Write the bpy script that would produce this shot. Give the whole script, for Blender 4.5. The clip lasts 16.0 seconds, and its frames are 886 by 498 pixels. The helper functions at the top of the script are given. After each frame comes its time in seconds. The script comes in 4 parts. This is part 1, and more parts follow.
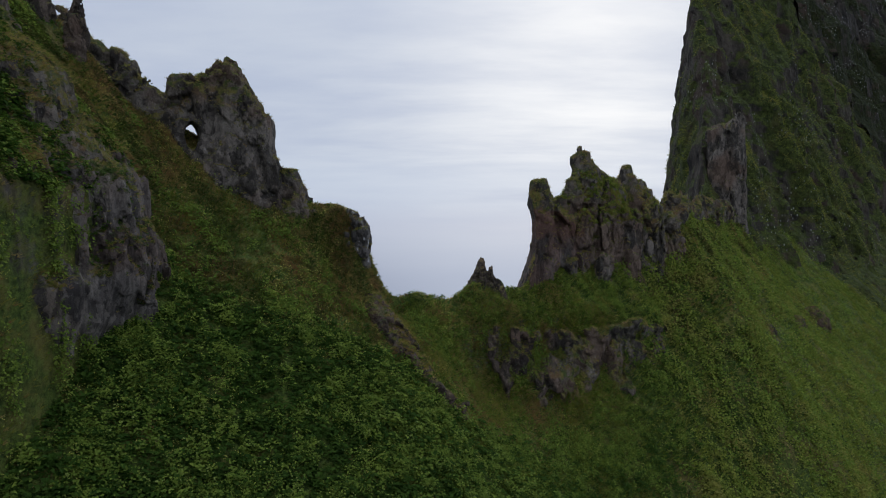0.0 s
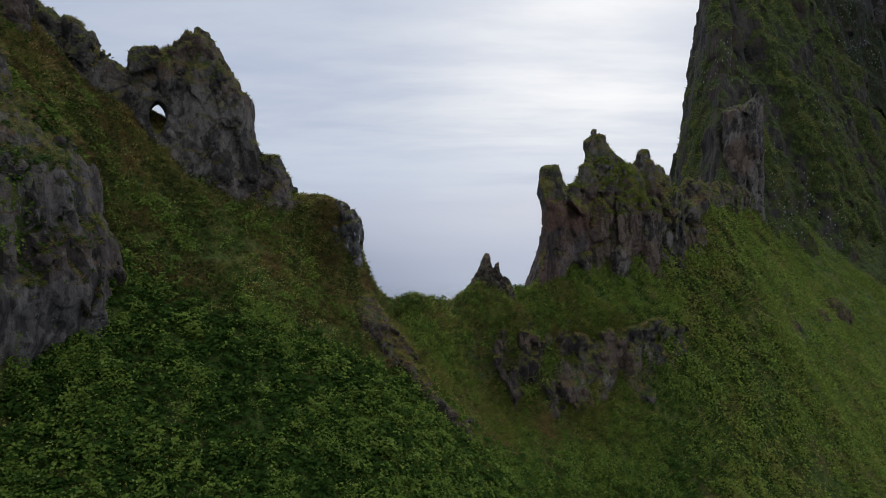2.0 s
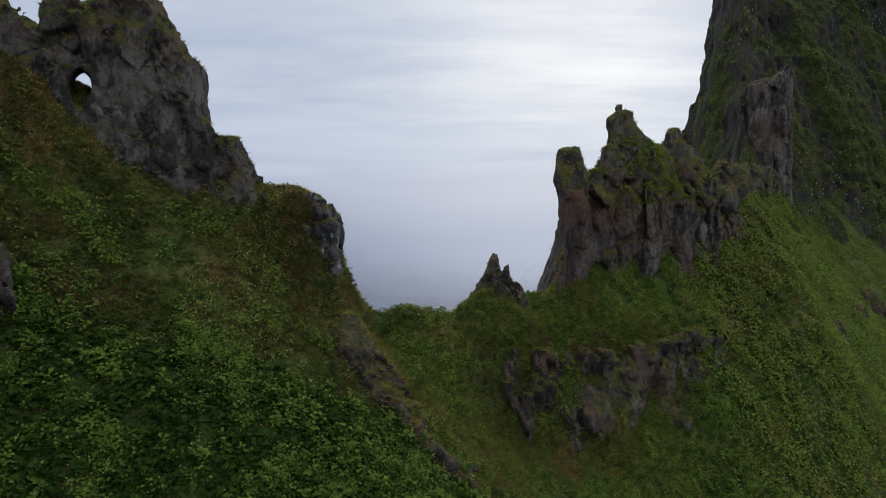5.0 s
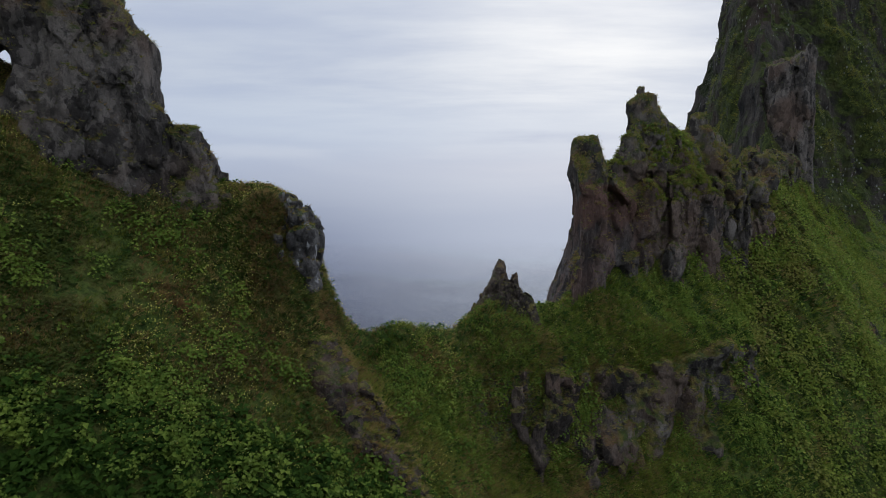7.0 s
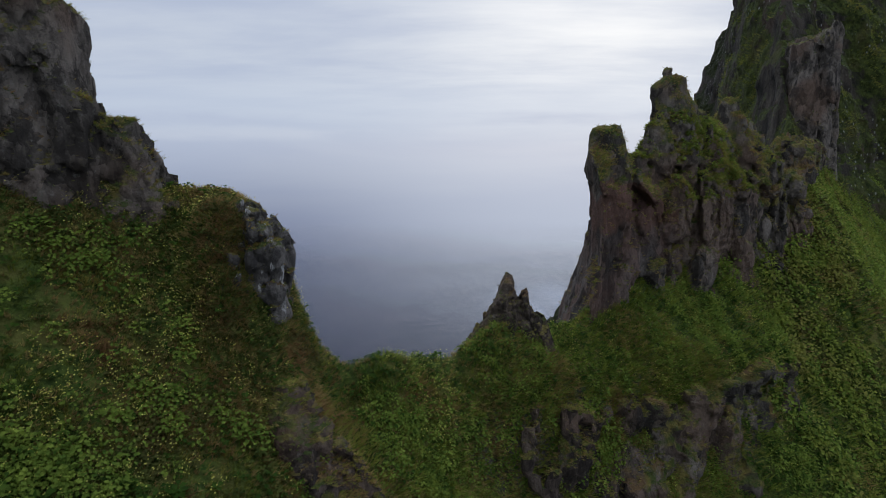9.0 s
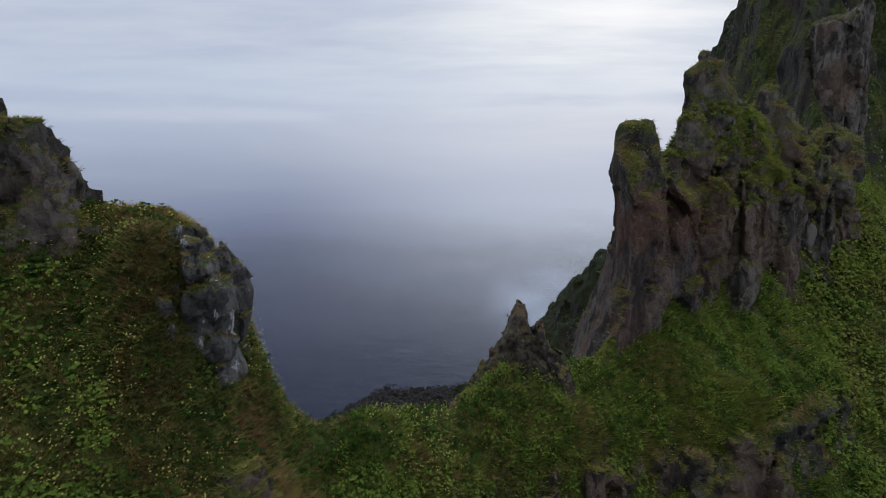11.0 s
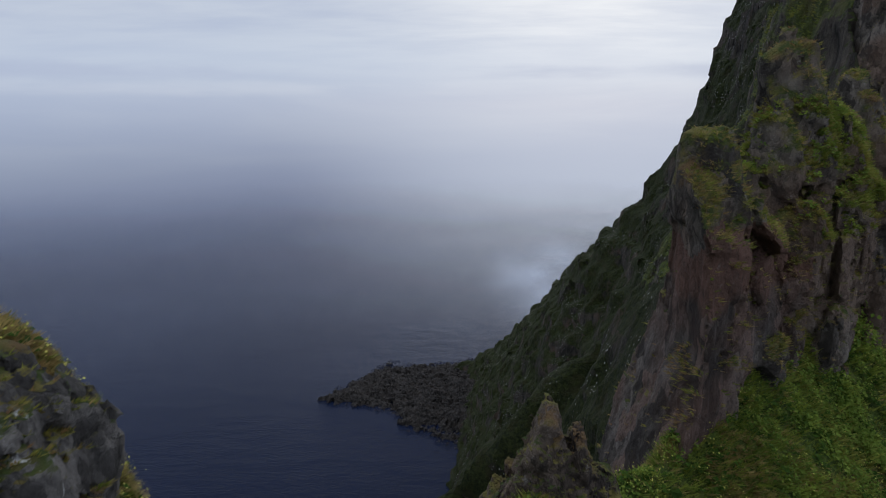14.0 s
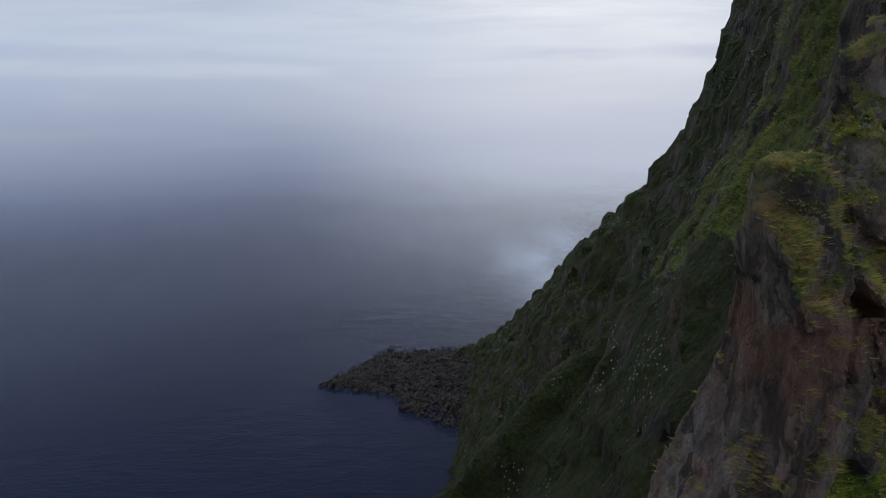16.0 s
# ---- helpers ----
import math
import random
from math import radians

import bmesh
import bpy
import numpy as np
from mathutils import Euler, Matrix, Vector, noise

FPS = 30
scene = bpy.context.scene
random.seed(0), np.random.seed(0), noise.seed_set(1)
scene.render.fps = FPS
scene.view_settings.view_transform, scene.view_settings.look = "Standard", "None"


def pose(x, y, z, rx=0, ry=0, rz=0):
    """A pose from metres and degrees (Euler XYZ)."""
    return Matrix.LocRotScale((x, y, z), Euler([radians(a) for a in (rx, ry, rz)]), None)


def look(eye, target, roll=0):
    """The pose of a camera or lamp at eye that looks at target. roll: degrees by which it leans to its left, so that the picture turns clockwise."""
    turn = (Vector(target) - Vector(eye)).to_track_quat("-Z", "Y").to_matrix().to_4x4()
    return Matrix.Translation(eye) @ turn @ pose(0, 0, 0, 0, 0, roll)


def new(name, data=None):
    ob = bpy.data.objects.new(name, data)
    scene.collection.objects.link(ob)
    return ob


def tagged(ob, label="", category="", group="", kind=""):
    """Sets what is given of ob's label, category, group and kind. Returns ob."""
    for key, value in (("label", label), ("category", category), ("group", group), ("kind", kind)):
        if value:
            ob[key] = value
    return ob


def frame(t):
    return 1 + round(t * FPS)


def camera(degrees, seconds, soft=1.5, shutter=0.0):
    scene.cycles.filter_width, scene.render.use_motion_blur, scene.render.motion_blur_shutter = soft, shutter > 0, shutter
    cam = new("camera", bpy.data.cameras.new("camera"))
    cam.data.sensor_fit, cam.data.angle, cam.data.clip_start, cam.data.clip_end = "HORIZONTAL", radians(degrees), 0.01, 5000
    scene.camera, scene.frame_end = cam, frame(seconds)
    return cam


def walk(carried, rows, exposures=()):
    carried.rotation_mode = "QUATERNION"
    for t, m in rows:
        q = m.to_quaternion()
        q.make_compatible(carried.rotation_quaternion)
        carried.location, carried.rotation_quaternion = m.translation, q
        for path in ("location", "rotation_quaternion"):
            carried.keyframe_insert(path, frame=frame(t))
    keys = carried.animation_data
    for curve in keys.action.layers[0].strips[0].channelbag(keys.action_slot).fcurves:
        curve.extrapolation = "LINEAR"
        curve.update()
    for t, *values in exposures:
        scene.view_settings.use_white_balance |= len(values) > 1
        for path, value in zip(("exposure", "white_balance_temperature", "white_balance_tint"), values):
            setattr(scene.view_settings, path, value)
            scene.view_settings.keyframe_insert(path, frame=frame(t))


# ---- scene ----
cam = camera(69.2, 16.0, soft=1.0, shutter=0.4)
METRES, EYE, TILT, LEAN, TURN = 50.0, 323.0, -2.0, 0.0, 0.0
ROWS = [
    (0.0, 0.0, 0.0, 0.0, 0.0, 0.0, -0.0),
    (0.5, 0.0003, 0.0302, 0.0027, 0.06, -0.38, 0.0),
    (1.0, 0.0006, 0.0603, 0.0077, 0.1, -0.75, 0.0),
    (1.5, 0.001, 0.0905, 0.0138, 0.14, -1.11, -0.01),
    (2.0, 0.0015, 0.1207, 0.019, 0.17, -1.46, 0.01),
    (2.5, 0.0019, 0.1511, 0.0237, 0.19, -1.81, 0.0),
    (3.0, 0.0024, 0.1816, 0.0283, 0.22, -2.15, -0.02),
    (3.5, 0.003, 0.2122, 0.033, 0.26, -2.49, -0.0),
    (4.0, 0.0037, 0.243, 0.038, 0.28, -2.84, -0.02),
    (6.5, 0.0064, 0.398, 0.0635, 0.4, -4.71, -0.02),
    (7.0, 0.0073, 0.4292, 0.0692, 0.43, -5.13, -0.02),
    (7.5, 0.0084, 0.4602, 0.0745, 0.45, -5.53, -0.01),
    (8.0, 0.0092, 0.4912, 0.0797, 0.47, -5.93, 0.0),
    (8.5, 0.01, 0.5221, 0.085, 0.51, -6.35, 0.01),
    (9.0, 0.0106, 0.5531, 0.0903, 0.53, -6.76, 0.03),
    (11.5, 0.0128, 0.7078, 0.1179, 0.71, -8.71, 0.06),
    (12.0, 0.0134, 0.7386, 0.1236, 0.77, -9.09, 0.11),
    (12.5, 0.0138, 0.7694, 0.1294, 0.79, -9.46, 0.15),
    (13.0, 0.014, 0.8008, 0.1352, 0.8, -9.86, 0.17),
    (13.5, 0.0143, 0.8318, 0.1409, 0.85, -10.24, 0.16),
    (14.0, 0.0145, 0.8628, 0.1468, 0.86, -10.64, 0.16),
    (14.5, 0.0145, 0.8936, 0.1525, 0.89, -11.01, 0.17),
    (15.0, 0.0149, 0.9247, 0.1587, 0.91, -11.4, 0.22),
    (15.5, 0.0151, 0.9555, 0.1646, 0.92, -11.79, 0.27),
    (16.0, 0.0154, 0.985, 0.1707, 0.93, -12.15, 0.31),
]
walk(cam, [(t, pose(0, 0, EYE, TILT, LEAN, TURN) @ pose(METRES * x, METRES * y, METRES * z, 90 + pitch, roll, yaw)) for t, x, y, z, yaw, pitch, roll in ROWS])

Z0 = EYE                      # heights below are given from the first eye's level
SEA = -330.0 + 6.8            # sea level on that scale

# ---- light: overcast, the sun a bright patch behind thin cloud ahead ----
SUN_AZ, SUN_EL = 14.0, 26.0
sun_dir = Vector((math.sin(radians(SUN_AZ)) * math.cos(radians(SUN_EL)), math.cos(radians(SUN_AZ)) * math.cos(radians(SUN_EL)), math.sin(radians(SUN_EL))))
sun = new("sun", bpy.data.lights.new("sun", "SUN"))
sun.data.energy, sun.data.angle, sun.data.color = 0.4, radians(70), (1.0, 0.98, 0.96)
sun.matrix_world = look(sun_dir * 100, (0, 0, 0))


class Nodes:
    """Short calls for a node tree."""

    def __init__(self, tree):
        self.t = tree
        tree.nodes.clear()

    def n(self, kind, ins=None, **props):
        nd = self.t.nodes.new(kind)
        for k, v in props.items():
            setattr(nd, k, v)
        for k, v in (ins or {}).items():
            self.put(nd.inputs[k], v)
        return nd

    def put(self, sock, v):
        if isinstance(v, bpy.types.NodeSocket):
            self.t.links.new(v, sock)
        elif isinstance(v, bpy.types.Node):
            self.t.links.new(v.outputs[0], sock)
        else:
            sock.default_value = v

    def math(self, op, a, b=0.0, clamp=False):
        nd = self.n("ShaderNodeMath", {0: a, 1: b}, operation=op)
        nd.use_clamp = clamp
        return nd.outputs[0]

    def noise(self, vec, scale, detail=4.0, rough=0.55, dist=0.0):
        return self.n("ShaderNodeTexNoise", {"Vector": vec, "Scale": scale, "Detail": detail, "Roughness": rough, "Distortion": dist}).outputs[0]

    def span(self, v, a, b, lo=0.0, hi=1.0):
        return self.n("ShaderNodeMapRange", {0: v, 1: a, 2: b, 3: lo, 4: hi}, interpolation_type="SMOOTHSTEP").outputs[0]

    def mix(self, f, a, b):
        nd = self.n("ShaderNodeMix", data_type="RGBA")
        self.put(nd.inputs[0], f)
        self.put(nd.inputs[6], a)
        self.put(nd.inputs[7], b)
        return nd.outputs[2]

    def scaled(self, vec, s):
        return self.n("ShaderNodeVectorMath", {0: vec, 1: s}, operation="MULTIPLY").outputs[0]


def rgb(r, g, b):
    return (r, g, b, 1.0)


world = bpy.data.worlds.new("overcast_sky")
scene.world = world
world.use_nodes = True
k = Nodes(world.node_tree)
sky = k.n("ShaderNodeTexSky", sky_type="NISHITA", sun_disc=False, sun_elevation=radians(SUN_EL), sun_rotation=radians(SUN_AZ), altitude=300.0)
geo = k.n("ShaderNodeTexCoord").outputs["Generated"]
sep = k.n("ShaderNodeSeparateXYZ", {0: geo})
zz = k.math("MAXIMUM", sep.outputs[2], 0.0)
flat = k.math("ADD", zz, 0.09)
cu = k.n("ShaderNodeCombineXYZ", {0: k.math("DIVIDE", sep.outputs[0], flat), 1: k.math("DIVIDE", sep.outputs[1], flat), 2: 0.0})
c1 = k.noise(k.scaled(cu, (0.55, 1.0, 1.0)), 0.75, 6.0, 0.55, 0.3)
c2 = k.noise(k.scaled(cu, (0.5, 1.0, 1.0)), 2.3, 5.0, 0.6)
cloud = k.math("ADD", k.math("MULTIPLY", c1, 0.7), k.math("MULTIPLY", c2, 0.3))
cloud = k.span(cloud, 0.36, 0.66)
bands = k.noise(k.scaled(geo, (1.2, 1.2, 10.0)), 1.5, 5.0, 0.55, 0.4)
low = k.span(sep.outputs[2], 0.15, 0.0)
cloud = k.n("ShaderNodeMix", {0: low, 2: cloud, 3: k.span(bands, 0.3, 0.7)}).outputs[0]
grey = k.mix(cloud, rgb(0.435, 0.495, 0.635), rgb(0.545, 0.60, 0.70))
# thin cloud in front of the sun
dot = k.n("ShaderNodeVectorMath", {0: geo, 1: (0.219, 0.949, 0.225)}, operation="DOT_PRODUCT").outputs["Value"]
glow = k.math("POWER", k.math("MAXIMUM", dot, 0.0), 30.0)
glow = k.math("MULTIPLY", glow, k.math("ADD", 0.5, k.math("MULTIPLY", cloud, 0.6)))
grey = k.mix(k.math("MINIMUM", glow, 1.0), grey, rgb(0.90, 0.91, 0.93))
# mist over the horizon, and the brighter vault of an overcast sky overhead
grey = k.mix(k.math("MULTIPLY", low, 0.45), grey, rgb(0.43, 0.53, 0.72))
# backdrop colour stands in for haze over the far sea, brighter sunward
far = k.span(sep.outputs[2], 0.085, -0.205)
side = k.n("ShaderNodeVectorMath", {0: geo, 1: (0.375, 0.927, 0.0)}, operation="DOT_PRODUCT").outputs["Value"]
deep = k.mix(k.span(side, 0.78, 1.0), rgb(0.135, 0.168, 0.275), rgb(0.44, 0.50, 0.62))
grey = k.mix(far, grey, deep)
# a bank of cloud far out, blue-grey with a white lower rim
away = k.span(k.noise(k.scaled(geo, (1.6, 1.6, 9.0)), 2.0, 4.0, 0.55, 0.3), 0.38, 0.62)
wave = k.math("ADD", sep.outputs[2], k.math("MULTIPLY", k.math("SUBTRACT", k.noise(k.scaled(geo, (3.0, 3.0, 6.0)), 3.0, 4.0), 0.5), 0.016))
bank = k.span(k.math("ABSOLUTE", k.math("SUBTRACT", wave, 0.047)), 0.016, 0.002)
grey = k.mix(k.math("MULTIPLY", k.math("MULTIPLY", bank, away), 0.55), grey, rgb(0.40, 0.46, 0.62))
rim = k.span(k.math("ABSOLUTE", k.math("SUBTRACT", wave, 0.024)), 0.014, 0.002)
grey = k.mix(k.math("MULTIPLY", k.math("MULTIPLY", rim, away), 0.22), grey, rgb(0.66, 0.70, 0.78))
vault = k.span(sep.outputs[2], 0.28, 0.95, 1.0, 2.3)
grey = k.n("ShaderNodeVectorMath", {0: grey, 3: vault}, operation="SCALE").outputs[0]
mixsky = k.mix(0.004, grey, sky.outputs[0])
bg = k.n("ShaderNodeBackground", {0: mixsky, 1: 1.0})
k.t.links.new(bg.outputs[0], k.n("ShaderNodeOutputWorld").inputs[0])


# ---- materials ----
def material(name):
    m = bpy.data.materials.new(name)
    m.use_nodes = True
    return m, Nodes(m.node_tree)


def finish(k, color, rough, bump=None, strength=0.5, dist=0.1, spec=0.3, extra=None):
    ins = {"Base Color": color, "Roughness": rough, "Specular IOR Level": spec}
    ins.update(extra or {})
    if bump is not None:
        ins["Normal"] = k.n("ShaderNodeBump", {"Height": bump, "Strength": strength, "Distance": dist}).outputs[0]
    p = k.n("ShaderNodeBsdfPrincipled", ins)
    k.t.links.new(p.outputs[0], k.n("ShaderNodeOutputMaterial").inputs[0])
    return p


def moss_mask(k, pos, lo=0.25, hi=0.75, wobble=0.8):
    """How far a face looks up, roughened."""
    nz = k.n("ShaderNodeSeparateXYZ", {0: k.n("ShaderNodeNewGeometry").outputs["Normal"]}).outputs[2]
    r = k.noise(pos, 0.45, 6.0, 0.65)
    return k.span(k.math("ADD", nz, k.math("MULTIPLY", k.math("SUBTRACT", r, 0.5), wobble * 2)), lo, hi)


def rock_material(name, dark, light, red, moss_lo, moss_hi, wobble=0.8, spots=0.5, stratum=None, guano=0.0):
    """Jointed basalt: each block has its own tone, with joints, weather streaks, lichen and moss; stratum: heights of a red baked layer."""
    m, k = material(name)
    pos = k.n("ShaderNodeNewGeometry").outputs["Position"]
    drift = k.n("ShaderNodeTexNoise", {"Vector": pos, "Scale": 0.8, "Detail": 4.0}).outputs[1]
    warp = k.n("ShaderNodeVectorMath", {0: k.scaled(pos, (1.0, 1.0, 0.5)), 1: k.n("ShaderNodeVectorMath", {0: drift, 3: 1.6}, operation="SCALE").outputs[0]}, operation="ADD").outputs[0]
    plate = k.n("ShaderNodeSeparateColor", {0: k.n("ShaderNodeTexVoronoi", {"Vector": warp, "Scale": 0.85}).outputs["Color"]}).outputs[0]
    chip = k.n("ShaderNodeSeparateColor", {0: k.n("ShaderNodeTexVoronoi", {"Vector": warp, "Scale": 2.9}, distance="CHEBYCHEV").outputs["Color"]}).outputs[0]
    joint = k.span(k.n("ShaderNodeTexVoronoi", {"Vector": warp, "Scale": 0.85}, feature="DISTANCE_TO_EDGE").outputs[0], 0.0, 0.035)
    crack = k.span(k.n("ShaderNodeTexVoronoi", {"Vector": warp, "Scale": 2.9}, feature="DISTANCE_TO_EDGE").outputs[0], 0.0, 0.05)
    streak = k.noise(k.scaled(pos, (1.0, 1.0, 0.42)), 1.5, 7.0, 0.64)
    grain = k.noise(pos, 6.0, 6.0, 0.7)
    big = k.noise(pos, 0.16, 3.0, 0.5)
    tone = k.math("ADD", k.math("ADD", k.math("MULTIPLY", plate, 0.32), k.math("MULTIPLY", chip, 0.2)), k.math("MULTIPLY", streak, 0.75))
    col = k.mix(k.span(tone, 0.44, 0.88), dark, light)
    rust = k.math("MULTIPLY", k.span(k.math("ADD", big, k.math("MULTIPLY", plate, 0.1)), 0.5, 0.68), 0.6)
    if stratum:
        z = k.math("ADD", k.n("ShaderNodeSeparateXYZ", {0: pos}).outputs[2], k.math("MULTIPLY", k.math("SUBTRACT", k.noise(pos, 0.5, 4.0), 0.5), 2.6))
        layer = k.math("MULTIPLY", k.span(z, stratum[0] - 0.5, stratum[0] + 0.5), k.span(z, stratum[1] + 0.5, stratum[1] - 0.5))
        rust = k.math("MAXIMUM", rust, k.math("MULTIPLY", layer, 0.85))
        rust = k.math("MAXIMUM", rust, k.math("MULTIPLY", k.span(plate, 0.72, 0.8), 0.5))
    col = k.mix(rust, col, k.mix(k.span(tone, 0.3, 0.8), k.mix(0.6, dark, red), red))
    pit = k.noise(k.scaled(pos, (1.0, 1.0, 0.6)), 2.4, 9.0, 0.75)
    # crevice shade put into the colour: hollows of pit and grain go dark
    col = k.mix(k.math("MULTIPLY", k.span(pit, 0.48, 0.34), 0.55), col, rgb(0.018, 0.016, 0.014))
    shard = k.n("ShaderNodeSeparateColor", {0: k.n("ShaderNodeTexVoronoi", {"Vector": warp, "Scale": 7.0}, distance="CHEBYCHEV").outputs["Color"]}).outputs[0]
    col = k.mix(k.math("MULTIPLY", k.span(grain, 0.45, 0.3), 0.5), col, rgb(0.025, 0.022, 0.02))
    col = k.mix(k.math("MULTIPLY", k.math("SUBTRACT", 1.0, joint), 0.14), col, rgb(0.02, 0.017, 0.015))
    col = k.mix(k.math("MULTIPLY", k.math("SUBTRACT", 1.0, crack), 0.10), col, rgb(0.022, 0.019, 0.016))
    lichen = k.span(k.noise(pos, 2.2, 6.0, 0.75), 0.58, 0.72)
    col = k.mix(k.math("MULTIPLY", lichen, spots), col, rgb(0.30, 0.29, 0.26))
    green = k.mix(k.span(k.noise(pos, 1.3, 4.0, 0.6), 0.4, 0.62), rgb(0.045, 0.062, 0.015), rgb(0.14, 0.118, 0.034))
    green = k.mix(k.span(k.noise(pos, 0.5, 3.0), 0.52, 0.66), green, rgb(0.115, 0.072, 0.034))
    col = k.mix(moss_mask(k, pos, moss_lo, moss_hi, wobble), col, green)
    if guano:
        run = k.math("MULTIPLY", k.span(k.noise(k.scaled(pos, (1.0, 1.0, 0.28)), 2.2, 6.0, 0.7), 0.55, 0.63), k.span(k.noise(pos, 0.55, 3.0), 0.47, 0.58))
        col = k.mix(k.math("MULTIPLY", run, guano), col, rgb(0.62, 0.62, 0.60))
    h = k.math("ADD", k.math("ADD", k.math("MULTIPLY", streak, 0.5), k.math("MULTIPLY", grain, 0.35)), k.math("ADD", k.math("MULTIPLY", k.math("ADD", crack, joint), 0.1), k.math("ADD", k.math("MULTIPLY", chip, 0.6), k.math("ADD", k.math("MULTIPLY", shard, 0.25), k.math("MULTIPLY", pit, 0.9)))))
    finish(k, col, 0.92, h, 1.0, 0.22, 0.15)
    return m


ROCK = rock_material("basalt", rgb(0.038, 0.033, 0.028), rgb(0.200, 0.172, 0.145), rgb(0.150, 0.090, 0.060), 0.36, 0.72, 0.9)
ROCK_RED = rock_material("red_basalt", rgb(0.036, 0.030, 0.026), rgb(0.170, 0.148, 0.130), rgb(0.150, 0.078, 0.055), 0.5, 0.85, 0.7, 0.3, (Z0 - 1.2, Z0 + 2.6))
ROCK_MOSSY = rock_material("mossy_basalt", rgb(0.036, 0.031, 0.027), rgb(0.185, 0.160, 0.132), rgb(0.150, 0.090, 0.060), 0.06, 0.42, 1.0)
ROCK_BARE = rock_material("bare_basalt", rgb(0.030, 0.024, 0.020), rgb(0.150, 0.115, 0.090), rgb(0.135, 0.078, 0.052), 0.4, 0.8, 0.8)
ROCK_PALE = rock_material("lichened_basalt", rgb(0.052, 0.046, 0.042), rgb(0.225, 0.198, 0.172), rgb(0.12, 0.078, 0.058), 0.42, 0.8, 0.8, 0.6)
ROCK_PERCH = rock_material("perch_basalt", rgb(0.062, 0.057, 0.053), rgb(0.190, 0.174, 0.158), rgb(0.11, 0.082, 0.068), 0.5, 0.85, 0.7, 0.3, None, 0.8)
ROCK_DARK = rock_material("shore_basalt", rgb(0.009, 0.008, 0.008), rgb(0.062, 0.055, 0.048), rgb(0.036, 0.028, 0.022), 2.0, 3.0)


def turf_material():
    m, k = material("turf")
    pos = k.n("ShaderNodeNewGeometry").outputs["Position"]
    nz = k.n("ShaderNodeSeparateXYZ", {0: k.n("ShaderNodeNewGeometry").outputs["Normal"]}).outputs[2]
    fine = k.noise(pos, 3.2, 6.0, 0.7)
    mid = k.noise(pos, 0.55, 5.0, 0.6)
    big = k.noise(pos, 0.12, 3.0, 0.5)
    col = k.mix(k.span(fine, 0.36, 0.64), rgb(0.022, 0.040, 0.007), rgb(0.085, 0.12, 0.022))
    col = k.mix(k.math("MULTIPLY", k.span(mid, 0.46, 0.66), 0.75), col, rgb(0.125, 0.115, 0.03))
    col = k.mix(k.math("MULTIPLY", k.span(big, 0.54, 0.68), 0.5), col, rgb(0.15, 0.10, 0.042))
    steep = k.math("ADD", nz, k.math("MULTIPLY", k.math("SUBTRACT", k.noise(pos, 0.4, 5.0, 0.65), 0.5), 0.7))
    bare = k.span(steep, 0.36, 0.16)
    rock = k.mix(k.span(k.noise(k.scaled(pos, (1, 1, 0.2)), 1.4, 6.0, 0.65), 0.4, 0.66), rgb(0.035, 0.03, 0.027), rgb(0.13, 0.115, 0.105))
    col = k.mix(bare, col, rock)
    finish(k, col, 0.95, k.math("ADD", fine, k.math("MULTIPLY", mid, 0.6)), 1.0, 0.3, 0.15)
    return m


TURF = turf_material()


